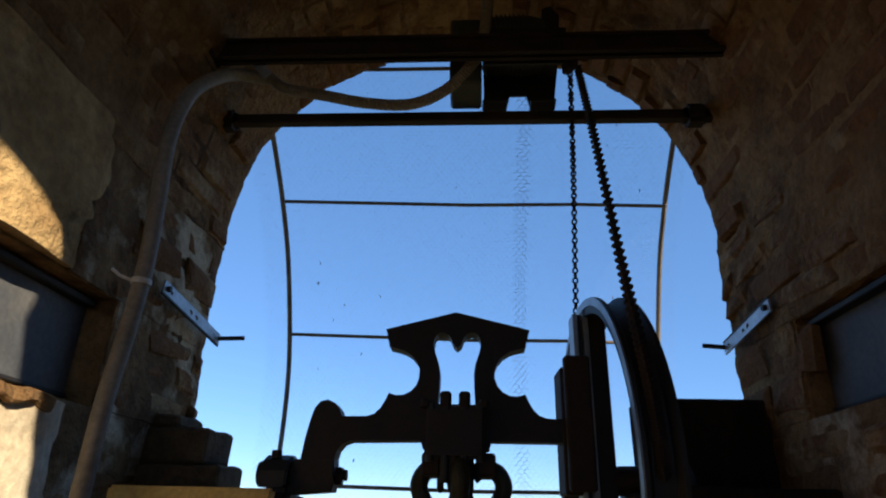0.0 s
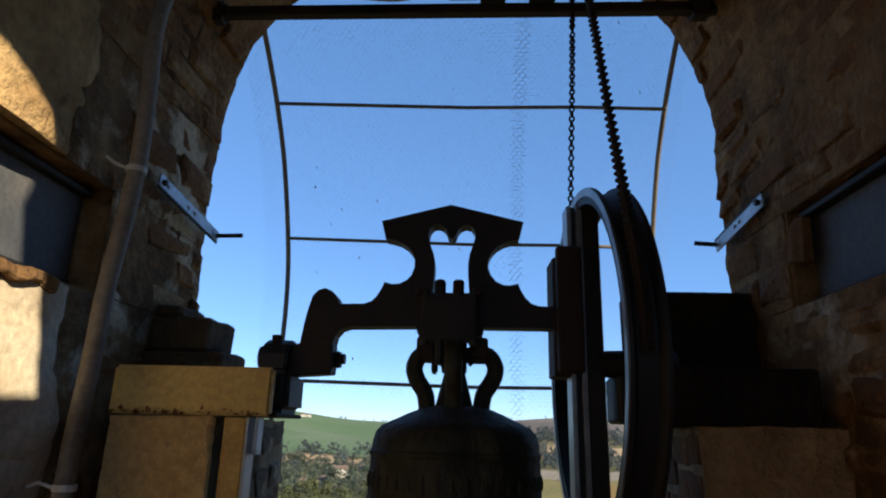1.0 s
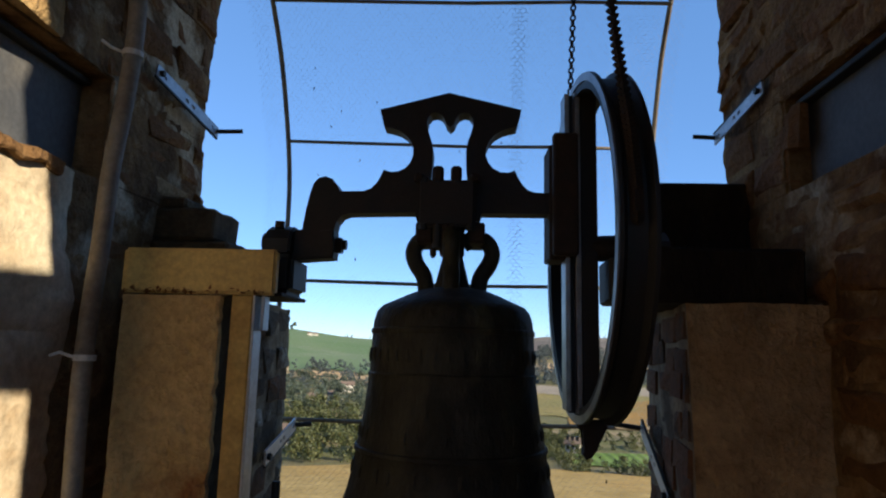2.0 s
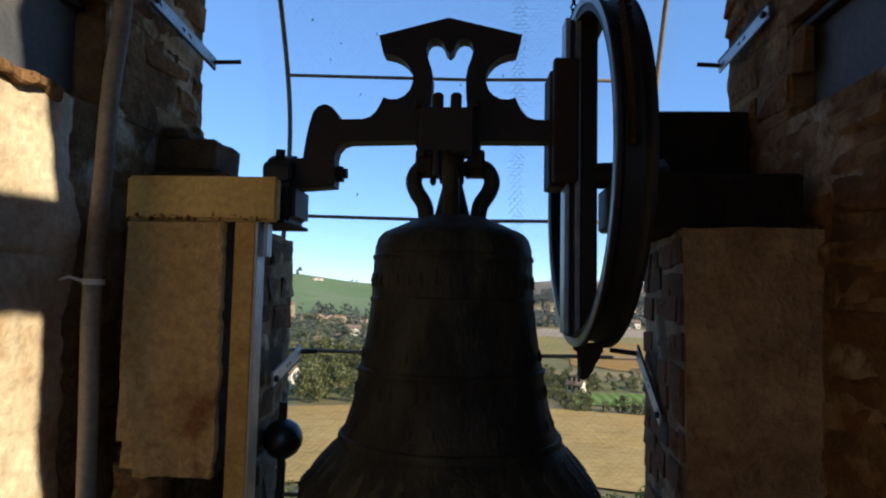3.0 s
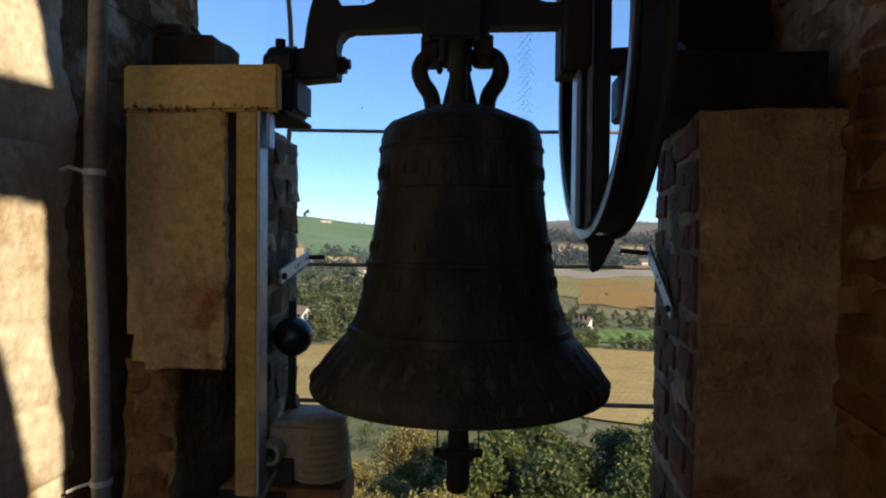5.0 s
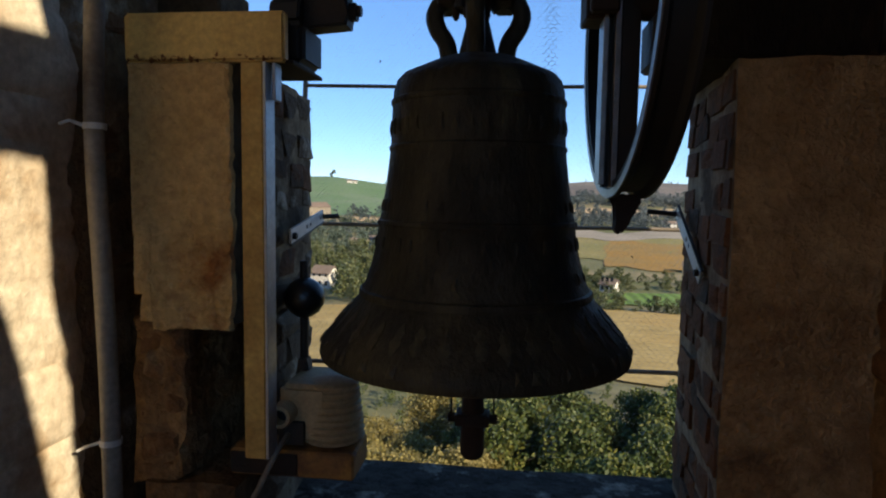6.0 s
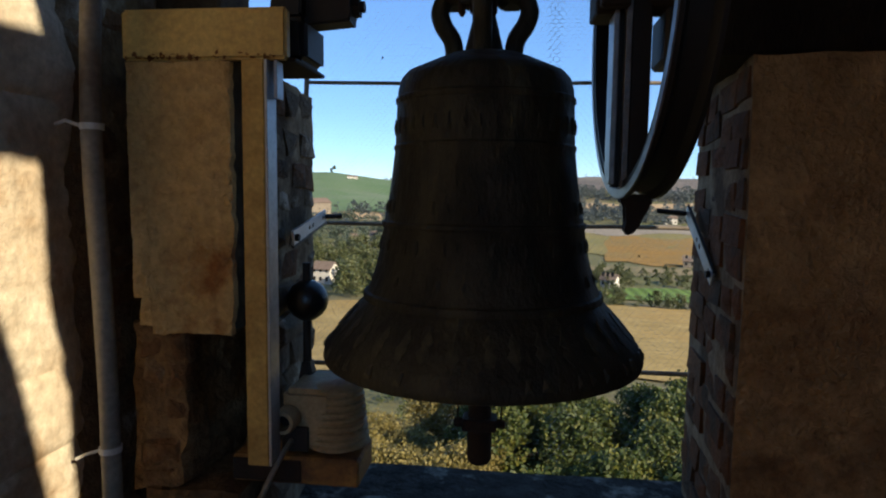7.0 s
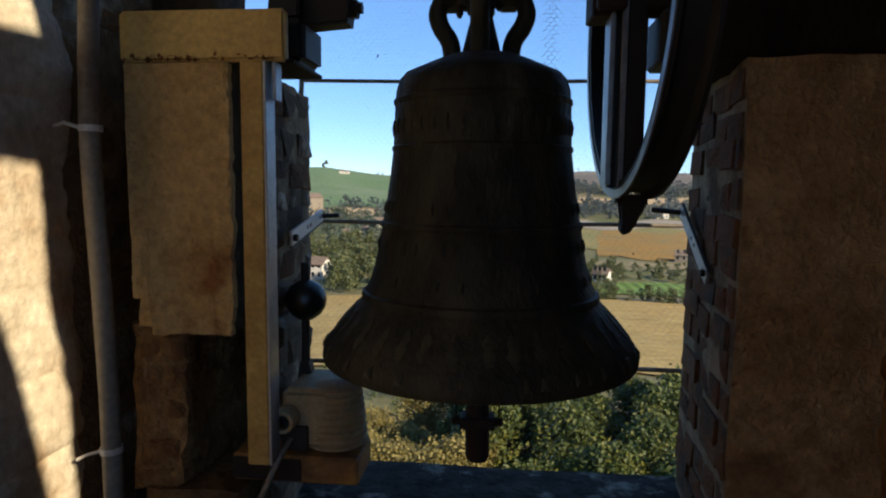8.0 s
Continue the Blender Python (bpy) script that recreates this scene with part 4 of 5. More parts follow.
def hex_net(x0, x1, cell, wire, dy, zr=(0.74, 2.97)):
    verts, faces = [], []
    zs = np.linspace(zr[1], zr[0], 400)
    yy = np.array([net_y(z) for z in zs]) + dy
    s = np.concatenate([[0], np.cumsum(np.hypot(np.diff(zs), np.diff(yy)))])
    def at(u, v):
        z, y = np.interp(v, s, zs), np.interp(v, s, yy)
        return np.array((x0 + u + 0.0015 * math.sin(v * 31 + u * 17), y, z))
    w, h = cell, cell * 0.62
    rows, cols = int(s[-1] / h), int((x1 - x0) / w)
    def wire_between(p, q):
        d = q - p
        n1 = np.cross(d, (0, 1, 0.01)); n1 /= np.linalg.norm(n1)
        n2 = np.cross(d, n1); n2 /= np.linalg.norm(n2)
        k = len(verts)
        for e in (p, q):
            for a in (0, 2.094, 4.189):
                verts.append(e + (n1 * math.cos(a) + n2 * math.sin(a)) * wire)
        for i in range(3):
            faces.append((k + i, k + (i + 1) % 3, k + 3 + (i + 1) % 3, k + 3 + i))
    for j in range(rows):
        for i in range(cols):
            ox = w / 2 if j % 2 else 0.0
            a = at(i * w + ox, j * h)
            b = at(i * w + ox, j * h + h * 0.55)
            wire_between(a, b)
            wire_between(b, at(i * w + ox + w / 2, (j + 1) * h))
            wire_between(b, at(i * w + ox - w / 2, (j + 1) * h))
    me = bpy.data.meshes.new("mesh_wire")
    me.from_pydata([tuple(v) for v in verts], [], faces)
    me.materials.append(WIRE)
    return me


for name, args in (("wire_mesh", (-0.66, 0.76, 0.019, 0.00021, 0.0)), ("overlap_strip", (0.205, 0.265, 0.021, 0.00050, -0.006))):
    ob = new(name, hex_net(*args))
    ob.parent = net
    ob.matrix_parent_inverse = Matrix.Translation(-net.location)
    ob["kind"] = "stuff"
rnd = random.Random(3)
bm = bmesh.new()
for i in range(34):
    z, x = rnd.uniform(1.1, 2.85), rnd.uniform(-0.5, 0.62)
    y = net_y(z) - 0.004
    a = Vector((x, y, z))
    b = a + Vector((rnd.uniform(-0.006, 0.006), 0, -rnd.uniform(0.004, 0.014)))
    tube([a, (a + b) / 2 + Vector((0.002, 0, 0)), b], 0.0016, 5, bm, radii=[0.0008, rnd.uniform(0.0012, 0.0028), 0.0005])
ob = part("caught_scraps", bm, BARK, net)
ob["kind"] = "stuff"


# ---- the country outside ----
PROFILE = [(0, -14.0), (14, -14.3), (30, -15.6), (60, -17.2), (100, -21.5), (170, -27.0), (205, -27.8), (260, -27.4), (420, -26.6), (480, -24.5), (650, -12.5), (800, 3.0), (950, 25.0), (1100, 42.0), (1250, 46.0), (1700, 20.0), (3000, 10.0), (4800, 0.0)]


def ground_z(x, y):
    d = math.hypot(x, y)
    for (d0, z0), (d1, z1) in zip(PROFILE, PROFILE[1:]):
        if d <= d1:
            k = (d - d0) / (d1 - d0)
            z = z0 + (z1 - z0) * k
            break
    else:
        z = 0.0
    az = math.degrees(math.atan2(x, y))
    if d > 480:                               # the ridge stands higher at both ends than in the middle
        top = np.interp(az, (-19, -16.5, -11.4, -5, 2, 6.3, 12, 14, 40), (1.56, 1.60, 0.98, 0.8, 1.1, 1.46, 1.44, 1.34, 1.2))
        z = -24.5 + (z + 24.5) * (1.4 + 1150 * math.tan(radians(top)) + 24.5) / 70.5
    swell = 0.3 * min(1.0, max(0.0, (d - 500) / 600))
    return z + swell * (3.0 * math.sin(radians(az * 6.0 - 60)) + 1.6 * math.sin(radians(az * 17 + 20)) + 5.0 * noise.noise(Vector((x / 260, y / 260, 0)))) + min(1.0, d / 80) * 0.35 * noise.noise(Vector((x / 18, y / 18, 3)))


def polar(az, d, lift=0.0):
    az -= 1.35                                # the belfry looks a little to one side of the valley's axis
    x, y = d * math.sin(radians(az)), d * math.cos(radians(az))
    return Vector((x, y, ground_z(x, y) + lift))


radii_g = [0.05] + [4800 * (0.0022 ** (1 - i / 120)) for i in range(121)]
angles_g = [a for a in range(-180, -40, 6)] + [a / 2 for a in range(-80, 81)] + [a for a in range(46, 180, 6)]
verts = [tuple(polar(a, d)) for d in radii_g for a in angles_g]
k = len(angles_g)
faces = [(r * k + i, r * k + (i + 1) % k, (r + 1) * k + (i + 1) % k, (r + 1) * k + i) for r in range(len(radii_g) - 1) for i in range(k)]
me = bpy.data.meshes.new("ground")
me.from_pydata(verts, [], faces)
me.materials.append(GROUND)
for p in me.polygons:
    p.use_smooth = True
tagged(new("ground", me), "rolling dry farmland of a valley and its hills", "ground", kind="structure")


def field(name, az0, az1, d0, d1, mat, label, lift, skew=0.0, steps=26):
    """A cultivated field laid on the land between two bearings and two distances; skew tilts its near and far edges."""
    bm = bmesh.new()
    grid = []
    for j in range(steps + 1):
        row = []
        for i in range(steps + 1):
            u, v = i / steps, j / steps
            az = az0 + (az1 - az0) * u + (0.25 * math.sin(v * 9) if 0 < i < steps else 0)
            d = d0 * (d1 / d0) ** v * (1 + skew * (u - 0.5)) * (1 + 0.07 * noise.noise(Vector((az * 0.28, d0 * 0.01, 0))) + 0.02 * noise.noise(Vector((az * 1.3, d0 * 0.01, 4))))
            az += 0.9 * noise.noise(Vector((d * 0.02, az0, 1)))
            row.append(bm.verts.new(polar(az, d, lift)))
        grid.append(row)
    for j in range(steps):
        for i in range(steps):
            bm.faces.new((grid[j][i], grid[j][i + 1], grid[j + 1][i + 1], grid[j + 1][i]))
    return structure(name, bm, mat, label, "field", smooth=True)


field("field_stubble", -40, 40, 66, 154, STUBBLE, "golden stubble field below the tower", 0.25, 0.03)
field("field_green_hill", -34, -6.5, 585, 1180, GREEN_HILL, "green field over the hill across the valley", 0.9)
field("field_pale", -20, -15.5, 470, 570, PALE_FIELD, "pale ploughed field at the foot of the hill", 0.7, 0.1)
field("field_pale_far", -14.6, -6.0, 500, 565, PALE_FIELD, "pale ploughed field at the foot of the hill", 0.6, -0.1)
field("field_brown_hill", -6.2, 34, 830, 1180, BROWN_HILL, "brown hillside across the valley", 0.9)
field("field_tan_strip", 4, 34, 650, 725, PALE_FIELD, "tan strip of stubble on the slope", 0.7, 0.06)
field("field_track", 2, 34, 440, 500, GREY_ROAD, "grey bare field on the valley floor", 0.5, 0.06)
field("field_yellow", 2, 34, 300, 455, YELLOW_FIELD, "yellow grass field on the valley floor", 0.3, 0.04)
field("field_vineyard", 9.6, 34, 246, 385, VINEYARD, "orange autumn vineyard in rows", 0.36, -0.16)
field("field_green", 10.2, 34, 174, 200, GREEN_FIELD, "bright green field in the valley", 0.42, 0.06)


def leaves(points, size, rnd, spread):
    """Leaf quads round the points: vertices and faces."""
    verts, faces = [], []
    for p in points:
        n1 = Vector((rnd.gauss(0, 1), rnd.gauss(0, 1), rnd.gauss(0, 1) + 0.6)).normalized()
        t = n1.orthogonal().normalized()
        t = Matrix.Rotation(rnd.uniform(0, 6.28), 3, n1) @ t
        b = n1.cross(t)
        s = size * rnd.uniform(0.6, 1.4)
        c = Vector(p)
        k = len(verts)
        verts += [tuple(c - t * s), tuple(c + b * s * 0.55 + n1 * s * 0.1), tuple(c + t * s), tuple(c - b * s * 0.55 + n1 * s * 0.1)]
        faces.append((k, k + 1, k + 2, k + 3))
    return verts, faces


def crown_points(rnd, height, radius, clumps, per, flat=0.8, low=0.2):
    pts = []
    for c in range(clumps):
        a, rr, hh = rnd.uniform(0, 6.28), radius * math.sqrt(rnd.random()) * 0.85, rnd.uniform(low, 1.0)
        rr *= (1.15 - hh * 0.75)
        cx, cy, cz = rr * math.cos(a), rr * math.sin(a), height * hh
        cr = radius * rnd.uniform(0.20, 0.38)
        for i in range(per):
            v = Vector((rnd.gauss(0, 1), rnd.gauss(0, 1), rnd.gauss(0, 1) * flat)).normalized() * cr * rnd.uniform(0.55, 1.05)
            pts.append((cx + v.x, cy + v.y, cz + v.z))
    return pts


def tree_kind(seed, height, radius, clumps, per, leaf, mat, label, name="tree"):
    rnd = random.Random(seed)
    th = empty(name, label, "tree", "trees below the tower")
    bm = tube([(0, 0, -0.3), (0.05, 0.02, height * 0.35), (0.0, 0.1, height * 0.8)], 0.1, 7, radii=[height * 0.028, height * 0.02, height * 0.006])
    for i in range(6):
        a = rnd.uniform(0, 6.28)
        z = height * rnd.uniform(0.25, 0.55)
        tube([(0.03, 0.02, z), (math.cos(a) * radius * 0.35, math.sin(a) * radius * 0.35, z + height * 0.15), (math.cos(a) * radius * 0.7, math.sin(a) * radius * 0.7, z + height * 0.24)], 0.05, 5, bm, radii=[height * 0.012, height * 0.008, height * 0.003])
    part("trunk", bm, BARK, th)
    v, f = leaves(crown_points(rnd, height, radius, clumps, per), leaf, rnd, radius)
    me = bpy.data.meshes.new("crown")
    me.from_pydata(v, [], f)
    me.materials.append(mat)
    ob = new("crown", me)
    ob.parent = th
    ob["kind"] = "stuff"
    return th


rnd = random.Random(21)
kinds = [tree_kind(s, h, r, c, p, lf, LEAF, "leafy green tree below the bell tower") for s, h, r, c, p, lf in ((1, 6.0, 2.8, 54, 230, 0.125), (2, 4.6, 2.6, 48, 230, 0.115), (3, 3.4, 2.4, 42, 240, 0.10))]
kinds += [tree_kind(s, h, r, c, p, lf, LEAF_DRY, "yellowing dry shrub below the bell tower") for s, h, r, c, p, lf in ((4, 4.4, 2.6, 50, 300, 0.085), (5, 3.2, 2.4, 46, 300, 0.075))]
spots = [(-13, 27, 1), (-8.5, 30, 1), (-4.0, 26, 2), (0.5, 29, 0), (4.5, 25, 1), (8.0, 29, 0), (11.5, 25, 0), (15.5, 29, 0), (19, 26, 0), (-17, 31, 2), (-1.5, 35, 1), (6.5, 36, 0), (13.5, 37, 0), (-11, 37, 2), (-6, 38, 2), (18, 35, 0), (-20, 38, 1), (2, 22, 2), (9.5, 21, 1), (15, 21, 1), (-9, 22, 2), (-5, 19, 1), (1, 17, 1), (6.5, 18, 0), (12, 17.5, 0), (17.5, 18, 0), (-12, 18.5, 2), (9, 15, 1), (15, 15, 1), (3.5, 14.5, 2), (-3, 15, 2), (-9, 15.5, 2), (20, 22, 0), (-16, 24, 1), (-10.5, 26, 0), (-6.2, 24.5, 0), (-2, 28, 0), (-13.5, 33, 0), (2.8, 32, 0), (10, 33, 0), (17, 32, 0), (-8, 34, 0)]
for i, (az, d, kd) in enumerate(spots):
    p = polar(az, d, -0.1)
    m = Matrix.Translation(p) @ Matrix.Rotation(rnd.uniform(0, 6.28), 4, "Z")
    s = rnd.uniform(0.9, 1.12)
    if az < -1.5 and d > 18:
        kd = 3 + i % 2
    t = copy_thing(kinds[kd], m)
    t.scale = (s, s, s)
for kd in kinds:
    for o in list(kd.children):
        bpy.data.objects.remove(o)
    bpy.data.objects.remove(kd)


def woods(name, places, mat, label, seed, size=(4.0, 9.0), per=70, leaf=0.5):
    rnd = random.Random(seed)
    V, F = [], []
    for az, d in places:
        h = rnd.uniform(*size)
        base = polar(az, d)
        pts = [base + Vector(q) for q in crown_points(rnd, h, h * rnd.uniform(0.45, 0.7), 9, per // 9, 0.8, 0.06)]
        v, f = leaves(pts, leaf * h / 7, rnd, h)
        k = len(V)
        V += v
        F += [tuple(q + k for q in g) for g in f]
    me = bpy.data.meshes.new(name)
    me.from_pydata(V, [], F)
    me.materials.append(mat)
    return tagged(new(name, me), label, "trees", kind="stuff")


rnd = random.Random(5)
belt = []
while len(belt) < 480:
    az, d = rnd.uniform(-26, 5), 157 * (480 / 157) ** (rnd.random() ** 1.1)
    if abs(az + 15.95) > 1.9 or d > 206:
        belt.append((az, d))
woods("woodland_belt", [b for b in belt if b[1] < 285], LEAF_FAR, "green woodland belt across the valley floor", 6, (5.5, 10), 420, 0.36)
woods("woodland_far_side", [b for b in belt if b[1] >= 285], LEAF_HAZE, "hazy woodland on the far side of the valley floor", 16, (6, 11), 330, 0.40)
hedge = [(rnd.uniform(5, 28), rnd.uniform(203, 238)) for i in range(110)] + [(rnd.uniform(9.3, 30), 153 + rnd.uniform(0, 17) * rnd.random()) for i in range(46)] + [(rnd.uniform(7.5, 11), rnd.uniform(156, 240)) for i in range(50)]
woods("hedge_trees", hedge, LEAF_FAR, "dark hedge trees between the fields", 7, (2.2, 4.0), 420, 0.42)
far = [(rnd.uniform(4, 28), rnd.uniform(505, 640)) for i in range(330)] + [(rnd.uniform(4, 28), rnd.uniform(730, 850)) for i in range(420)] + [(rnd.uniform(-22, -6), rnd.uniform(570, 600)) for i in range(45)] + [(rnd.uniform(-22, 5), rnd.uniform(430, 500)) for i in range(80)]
woods("far_woods", far, LEAF_HAZE_BLUE, "hazy woods on the far slopes", 8, (6, 11), 170, 0.55)
ridge = [(rnd.uniform(-12, -6), 1100) for i in range(10)] + [(rnd.uniform(5, 25), 1100) for i in range(26)]
woods("ridge_tree", [(-15.15, 1130)], LEAF_FAR, "lone tree standing on the ridge", 12, (11, 12), 700, 0.6)
woods("ridge_trees", ridge, LEAF_HAZE_BLUE, "small trees standing on the ridge", 10, (3, 6), 120, 0.6)
near = [(rnd.uniform(-30, 30), rnd.uniform(40, 60)) for i in range(160)]
woods("scrub", near, LEAF, "scrubby bushes at the edge of the stubble field", 11, (1.0, 2.2), 260, 0.34)


def house(az, d, w, dep, h, turn, wall_mat, label, roof_h=2.0, rows=2, cols=3):
    th = empty("house", label, "house", "houses in the valley")
    part("wall", box((-w / 2, -dep / 2, -1.5), (w / 2, dep / 2, h)), wall_mat, th)
    part("roof", prism([(-dep / 2 - 0.5, h - 0.1), (0, h + roof_h), (dep / 2 + 0.5, h - 0.1), (dep / 2 + 0.5, h + 0.15), (0, h + roof_h + 0.25), (-dep / 2 - 0.5, h + 0.15)], "x", -w / 2 - 0.4, w / 2 + 0.4), ROOF_TILE, th)
    part("gable", prism([(-dep / 2, h - 0.05), (0, h + roof_h - 0.05), (dep / 2, h - 0.05)], "x", -w / 2 + 0.01, w / 2 - 0.01), wall_mat, th)
    for r in range(rows):
        for c in range(cols):
            x = -w / 2 + w * (c + 0.5) / cols
            z = 1.0 + r * 2.7
            part("window", box((x - 0.45, -dep / 2 - 0.03, z), (x + 0.45, -dep / 2 + 0.05, z + 1.3)), PANE, th)
    th.matrix_basis = Matrix.Translation(polar(az, d)) @ Matrix.Rotation(radians(turn - az), 4, "Z")
    return th


house(-15.95, 196, 6.5, 6, 4.6, -30, RENDER_OUT, "white rendered farmhouse with a tiled roof among trees")
house(-13.0, 330, 10, 6, 4.0, 15, RENDER_OUT, "long pale house among the trees", 1.8)
house(-11.4, 345, 8, 6, 4.0, -10, RENDER_OUT, "pale house among the trees", 1.8)
house(-16.8, 560, 24, 14, 9.5, 35, TAN_WALL, "large tan farmhouse at the foot of the green hill", 4.0)
house(-10.2, 420, 9, 7, 4.5, 0, RENDER_OUT, "pale house among the trees", 2.0)
house(10.0, 196, 4.5, 4, 2.6, -20, RENDER_OUT, "small white house by the hedge", 1.5)
house(14.8, 520, 9, 7, 4.5, 10, RENDER_OUT, "white house on the far slope", 2.0)
house(16.8, 262, 7, 5, 2.6, 0, TAN_WALL, "low house behind the green field", 1.6)
house(-13.7, 1000, 8, 7, 4.0, 0, RENDER_OUT, "pale house high on the green hill", 2.0)
house(-13.2, 1010, 7, 6, 4.0, 0, RENDER_OUT, "pale house high on the green hill", 2.0)


# ---- bricks of walls, jambs and piers ----
def brick_meshes(mat, seed, count=14, chamfer=0.20, jitter=0.06):
    """Unit bricks: u and v from -0.5 to 0.5, n from -1 (bedded) to 0 (face), with worn edges."""
    rnd = random.Random(seed)
    out = []
    for i in range(count):
        j = lambda s=1.0: rnd.uniform(-jitter, jitter) * s
        quad = [(-0.5, -0.5), (0.5, -0.5), (0.5, 0.5), (-0.5, 0.5)]
        verts = [(u, v, -1) for u, v in quad]
        verts += [(u * (1 + j(0.6)), v * (1 + j(2.2)), -0.35 + j(2)) for u, v in quad]
        verts += [(u * (1 - chamfer * rnd.uniform(0.4, 1.5)) + j(0.3), v * (1 - 2.2 * chamfer * rnd.uniform(0.4, 1.5)) + j(), j(2.5)) for u, v in quad]
        verts.append((j(2), j(2), 0.12 + j(3)))
        faces = [(a + o, (a + 1) % 4 + o, (a + 1) % 4 + o + 4, a + o + 4) for o in (0, 4) for a in range(4)]
        faces += [(8 + a, 8 + (a + 1) % 4, 12) for a in range(4)]
        me = bpy.data.meshes.new("brick")
        me.from_pydata(verts, [], faces)
        me.materials.append(mat)
        out.append(me)
    return out


SET_ROUGH, SET_JAMB = brick_meshes(BRICK, 1), brick_meshes(JAMB_BRICK, 2, chamfer=0.05, jitter=0.05)
SET_LIMED = brick_meshes(JAMB_LIMED, 4, chamfer=0.14, jitter=0.07)


def lay(parent, face, width, height, meshes, seed, course=0.068, length=(0.12, 0.26), joint=0.010, proud=(0.002, 0.012), keep=None, tilt=2.6):
    """Courses of bricks on a face given as (u, v) -> (point, matrix whose columns are along, up and out)."""
    rnd = random.Random(seed)
    rows = max(1, int(height / course))
    ch = height / rows
    inv = parent.matrix_world.inverted()
    for r in range(rows):
        u = -rnd.uniform(0, 0.1)
        while u < width:
            L = rnd.uniform(*length)
            a, b = max(u, 0.0), min(u + L, width)
            u += L
            if b - a < 0.03:
                continue
            um, vm = (a + b) / 2, (r + 0.5) * ch + rnd.gauss(0, 0.0035) + 0.010 * math.sin(r * 2.1 + (a + b) * 3.0)
            if keep and not keep(um, vm):
                continue
            p, m = face(um, vm)
            out = rnd.uniform(*proud) + (rnd.uniform(0, 0.012) if p.y > 0.2 and proud[1] > 0.01 else 0)
            pick = meshes(um, vm, rnd) if callable(meshes) else meshes
            ob = new("brick", rnd.choice(pick))
            ob.parent = parent
            ob.matrix_parent_inverse = inv
            h = ch - joint * rnd.uniform(0.7, 1.3)
            ob.matrix_basis = Matrix.Translation(p + m.col[2].to_3d() * out) @ m.to_4x4() @ Matrix.Rotation(radians(rnd.gauss(0, tilt)), 4, "Z") @ Matrix.Diagonal((b - a - joint, h, 0.03, 1))


def plane(origin, along, up):
    o, a, u = Vector(origin), Vector(along).normalized(), Vector(up).normalized()
    n1 = a.cross(u)
    m = Matrix((a, u, n1)).transposed()
    return lambda s, t: (o + a * s + u * t, m)


def left_face(z0):
    m = Matrix(((0, 1, 0), (0, 0, 1), (1, 0, 0))).transposed()
    return lambda s, t: (Vector((side_shift(XL, -0.8 + s), -0.8 + s, z0 + t)), m)


def right_face(z0):
    m = Matrix(((0, -1, 0), (0, 0, 1), (-1, 0, 0))).transposed()
    return lambda s, t: (Vector((side_shift(XR, 0.3 - s), 0.3 - s, z0 + t)), m)



def coat(face, width, height, name, label, keep=None, mat=MORTAR):
    """A lumpy mortar skin over a wall face that half buries its bricks."""
    nu, nv = int(width / 0.018), int(height / 0.018)
    bm = bmesh.new()
    grid = []
    for i in range(nu + 1):
        row = []
        for j in range(nv + 1):
            p, m = face(width * i / nu, height * j / nv)
            row.append(bm.verts.new(p + m.col[2].to_3d() * (0.004 + lumps(p))))
        grid.append(row)
    for i in range(nu):
        for j in range(nv):
            if keep is None or keep(width * (i + 0.5) / nu, height * (j + 0.5) / nv):
                bm.faces.new((grid[i][j], grid[i + 1][j], grid[i + 1][j + 1], grid[i][j + 1]))
    r = bmesh.ops.extrude_face_region(bm, geom=bm.faces[:])
    n1 = face(0, 0)[1].col[2].to_3d()
    bmesh.ops.translate(bm, verts=[g for g in r["geom"] if isinstance(g, bmesh.types.BMVert)], vec=n1 * -0.03)
    loose = [v for v in bm.verts if not v.link_faces]
    bmesh.ops.delete(bm, geom=loose, context="VERTS")
    return structure(name, bm, mat, label, "mortar", smooth=True)


coat(left_face(0.60), 1.10, 1.213, "trim_mortar_left_low", "smeared lime mortar on the side wall", lambda s, t: -0.8 + s > -0.20 and not (-0.8 + s > 0.04 and 0.60 + t < 1.58), LIME)
coat(left_face(1.815), 1.10, 0.205, "trim_mortar_left_mid", "smeared lime mortar on the side wall", lambda s, t: -0.8 + s > -0.09, LIME)
coat(left_face(2.022), 1.10, 0.28, "trim_mortar_left_top", "smeared lime mortar on the side wall", lambda s, t: -0.8 + s > -0.26, LIME)
coat(right_face(0.60), 0.80, 1.228, "trim_mortar_right_low", "smeared lime mortar on the side wall", lambda s, t: not (0.3 - s > -0.07 and 0.60 + t < 1.58), LIME)
coat(right_face(1.83), 0.80, 0.19, "trim_mortar_right_mid", "smeared lime mortar on the side wall", lambda s, t: 0.3 - s > 0.01)
coat(right_face(2.022), 0.80, 0.28, "trim_mortar_right_top", "smeared lime mortar on the side wall")
bpy.context.view_layer.update()
bm = box((-0.665, -1.0, 1.786), (-0.603, -0.235, 1.811), 0.004)
bmesh.ops.subdivide_edges(bm, edges=[e for e in bm.edges if abs(e.verts[0].co.y - e.verts[1].co.y) > 0.5], cuts=60)
roughen(bm, 0.010, 17)
roughen(bm, 0.006, 45)
structure("trim_ledge", bm, MORTAR, "rough brick ledge under the steel beam", "ledge")
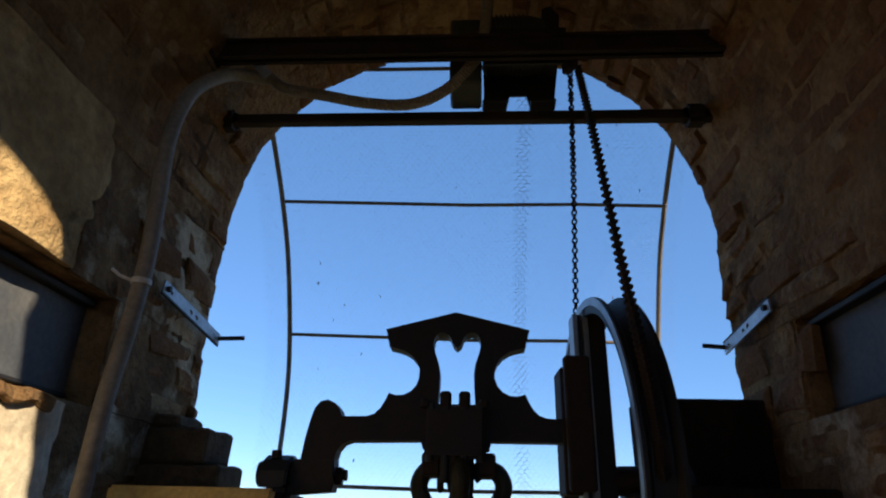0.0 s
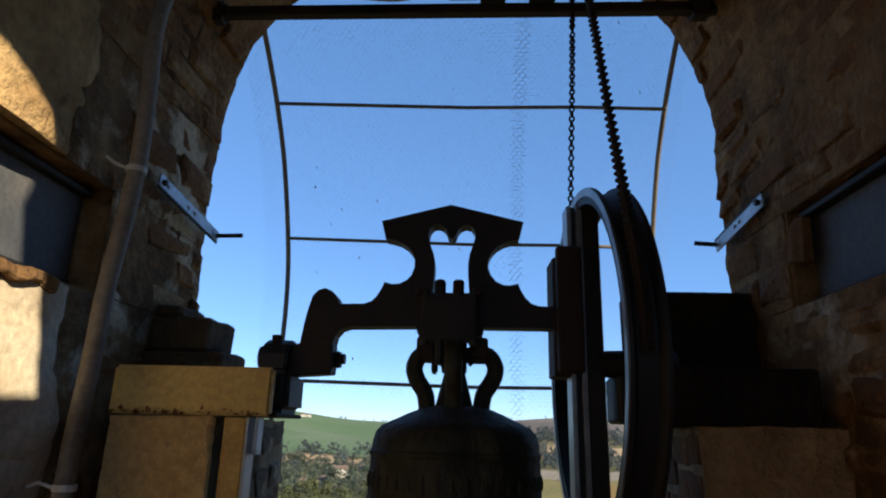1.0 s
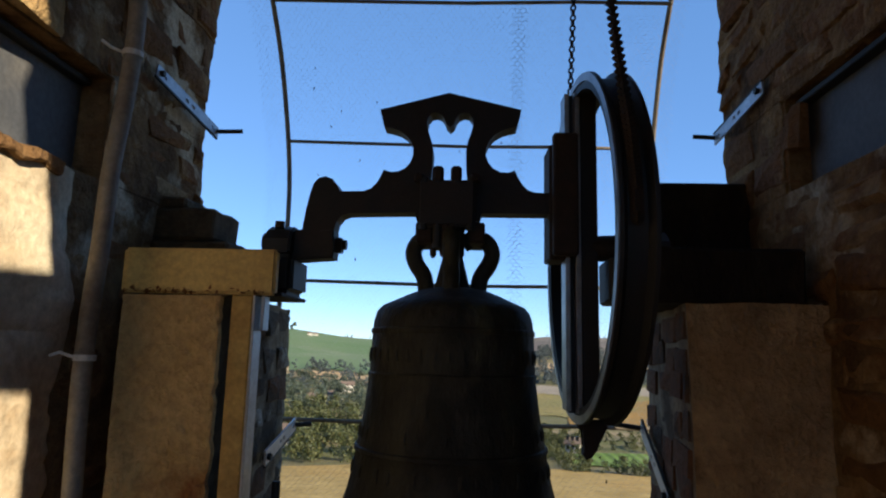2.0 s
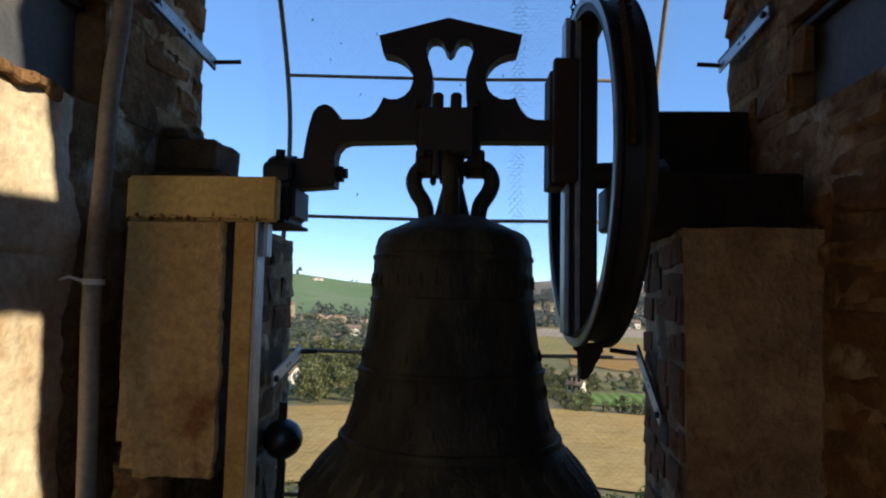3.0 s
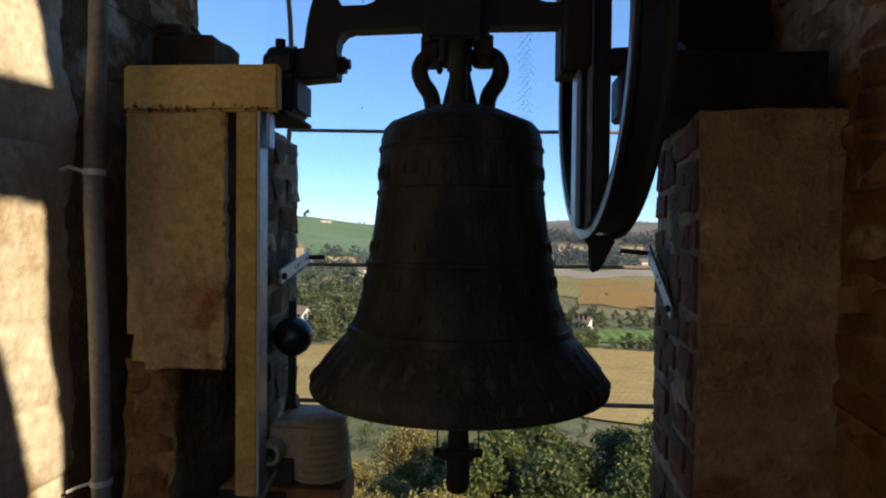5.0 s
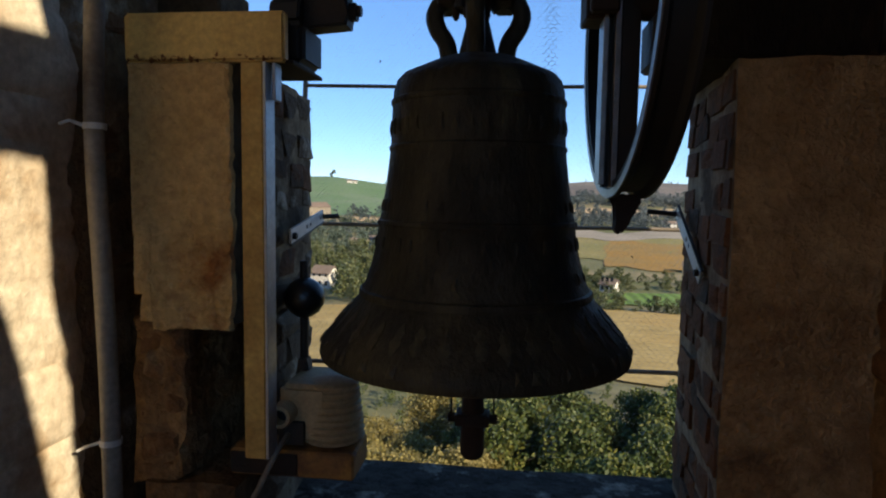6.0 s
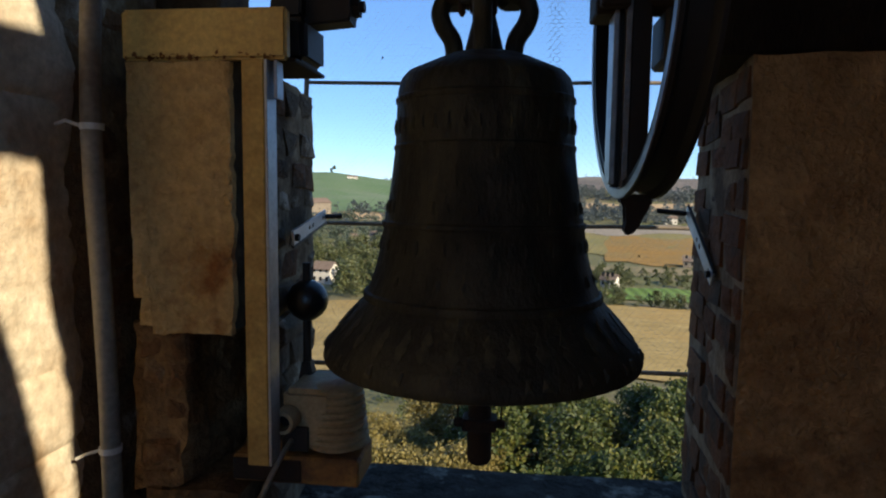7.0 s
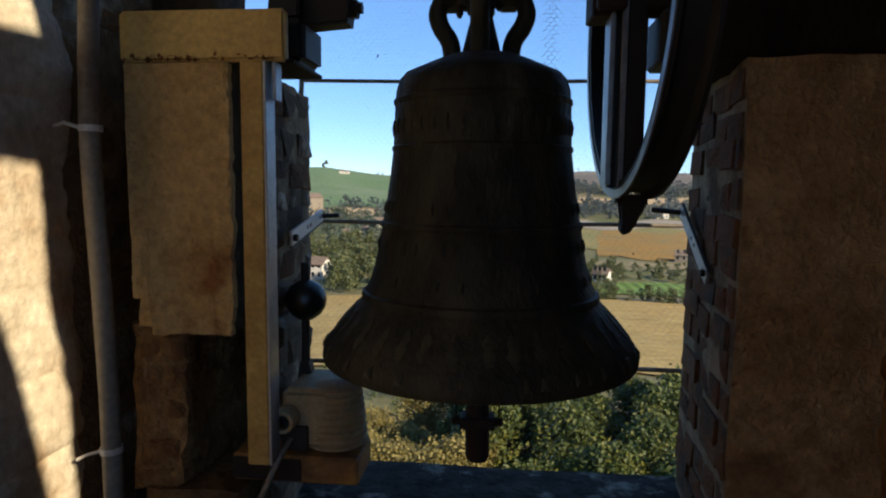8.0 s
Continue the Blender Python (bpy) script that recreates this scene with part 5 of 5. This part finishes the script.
# the lower, paled coat reaches just past the sun patch it brightens
for z0, z1, y1 in ((0.55, 1.808, -0.125), (2.026, 2.33, -0.19)):
    bm = bmesh.new()
    ny, nz = 80, int((z1 - z0) / 0.0095)
    grid = []
    for i in range(ny + 1):
        row = []
        for j in range(nz + 1):
            z = z0 + (z1 - z0) * j / nz
            edge = y1 + 0.035 * noise.noise(Vector((3.1, z * 7, z0))) + 0.015 * noise.noise(Vector((9.1, z * 25, 0)))
            y = -1.0 + (edge + 1.0) * i / ny
            swell = 0.010 * noise.noise(Vector((y * 6, z * 6, 1))) + 0.004 * noise.noise(Vector((y * 22, z * 22, 5)))
            fade = 1.0 - max(0.0, (i / ny - 0.86) / 0.14) ** 2
            phase = (z / 0.071 + 0.25 * noise.noise(Vector((y * 3, z * 3, 2)))) % 1.0
            course = 0.0065 * max(0.0, 1 - abs(phase - 0.5) / 0.16) * (0.5 + noise.noise(Vector((y * 5, z * 9, 8))))
            row.append(bm.verts.new((side_shift(XL, y) + (0.021 + swell - max(0.0, course)) * fade - 0.012 * (1 - fade), y, z)))
        grid.append(row)
    back = [[bm.verts.new((v.co.x - 0.03, v.co.y, v.co.z)) for v in row] for row in grid]
    for i in range(ny):
        for j in range(nz):
            bm.faces.new((grid[i][j], grid[i + 1][j], grid[i + 1][j + 1], grid[i][j + 1]))
    for j in range(nz):
        bm.faces.new((grid[ny][j], back[ny][j], back[ny][j + 1], grid[ny][j + 1]))
    for i in range(ny):
        for j in (0, nz):
            bm.faces.new((grid[i][j], back[i][j], back[i + 1][j], grid[i + 1][j]))
    structure("trim_plaster_upper" if z0 > 2 else "trim_plaster_lower", bm, OCHRE if z0 > 2 else WASH_SUN, "rough ochre render on the side wall" if z0 > 2 else "patchy cream limewash coat on the side wall, paled for the sun patch", "plaster", smooth=True)
lay(left, left_face(0.80), 1.10, 1.01, SET_ROUGH, 11, proud=(0.001, 0.009), keep=lambda s, t: -0.8 + s > -0.13 and not (-0.8 + s > 0.03 and 0.80 + t < 1.58))
lay(left, left_face(2.03), 1.10, 0.27, SET_ROUGH, 12, proud=(0.000, 0.012), keep=lambda s, t: -0.8 + s > -0.08)
lay(left, left_face(1.815), 1.10, 0.205, SET_ROUGH, 13, proud=(0.000, 0.012), keep=lambda s, t: -0.8 + s > -0.06)
lay(right, right_face(1.02), 0.80, 0.80, SET_ROUGH, 14, keep=lambda s, t: not (0.3 - s > -0.07 and 1.02 + t < 1.60))
lay(right, right_face(2.025), 0.80, 0.275, SET_ROUGH, 15, proud=(0.000, 0.013))
lay(right, right_face(1.83), 0.80, 0.19, SET_ROUGH, 16, proud=(0.000, 0.013), keep=lambda s, t: 0.3 - s > 0.03)
lay(pier_right, plane((0.500, 0.298, 0.72), (-0.033, -0.398, 0), (0, 0, 1)), 0.393, 0.87, SET_JAMB, 17, course=0.055, length=(0.06, 0.17), joint=0.0055, proud=(0.000, 0.006), tilt=1.6)
lay(pier_left, plane((-0.335, -0.028, 0.76), (-0.030, 0.328, 0), (0, 0, 1)), 0.328, 0.82, lambda u, v, r: SET_JAMB if r.random() < 0.2 else SET_LIMED, 18, course=0.060, length=(0.07, 0.20), joint=0.005, proud=(-0.002, 0.005), tilt=2.2)
bm = bmesh.new()
nu, nv, grid = 44, 112, []
for i in range(nu + 1):
    row = []
    for j in range(nv + 1):
        x = -0.545 + 0.181 * i / nu
        foot = 1.137 + 0.009 * noise.noise(Vector((x * 17, 2.2, 0))) + 0.003 * noise.noise(Vector((x * 70, 2.2, 0))) + (0.0 if x > -0.513 else 0.060)
        z = foot + (1.5945 - foot) * j / nv
        edge = 0.008 * noise.noise(Vector((4.0, z * 17, 1))) + 0.004 * noise.noise(Vector((4.0, z * 60, 1)))
        course = (z / 0.074 + 0.3 * noise.noise(Vector((x * 4, z * 3, 2)))) % 1.0
        sunk = 0.0030 * max(0.0, 1 - abs(course - 0.5) / 0.10) * max(0.0, 0.4 + noise.noise(Vector((x * 9, z * 6, 8))))
        crack = 0.006 * max(0.0, 1 - abs(noise.noise(Vector((x * 11, z * 5, 14)))) / 0.018) * (1 if noise.noise(Vector((x * 5, z * 4, 20))) > 0.05 else 0)
        p = Vector((x * 9, z * 9, 5))
        lump = 0.005 * noise.noise(p) + 0.0022 * noise.noise(p * 3.1) + 0.0012 * noise.noise(p * 8)
        row.append(bm.verts.new((x + (edge if i == nu else 0), -0.128 - lump + sunk + crack, z)))
    grid.append(row)
back = [[bm.verts.new((v.co.x, -0.112, v.co.z)) for v in row] for row in grid]
for i in range(nu):
    for j in range(nv):
        bm.faces.new((grid[i][j], grid[i + 1][j], grid[i + 1][j + 1], grid[i][j + 1]))
for j in range(nv):
    for i in (0, nu):
        bm.faces.new((grid[i][j], back[i][j], back[i][j + 1], grid[i][j + 1]))
for i in range(nu):
    for j in (0, nv):
        bm.faces.new((grid[i][j], back[i][j], back[i + 1][j], grid[i + 1][j]))
structure("trim_plaster_pier", bm, PLASTER, "cracked ochre plaster on the pier, broken away at its foot", "plaster", smooth=True)
lay(piers[1], plane((-0.56, -0.100, 0.76), (1, 0, 0), (0, 0, 1)), 0.10, 0.385, SET_ROUGH, 20, course=0.060, length=(0.05, 0.12), joint=0.008, proud=(-0.004, 0.010), tilt=4.0)
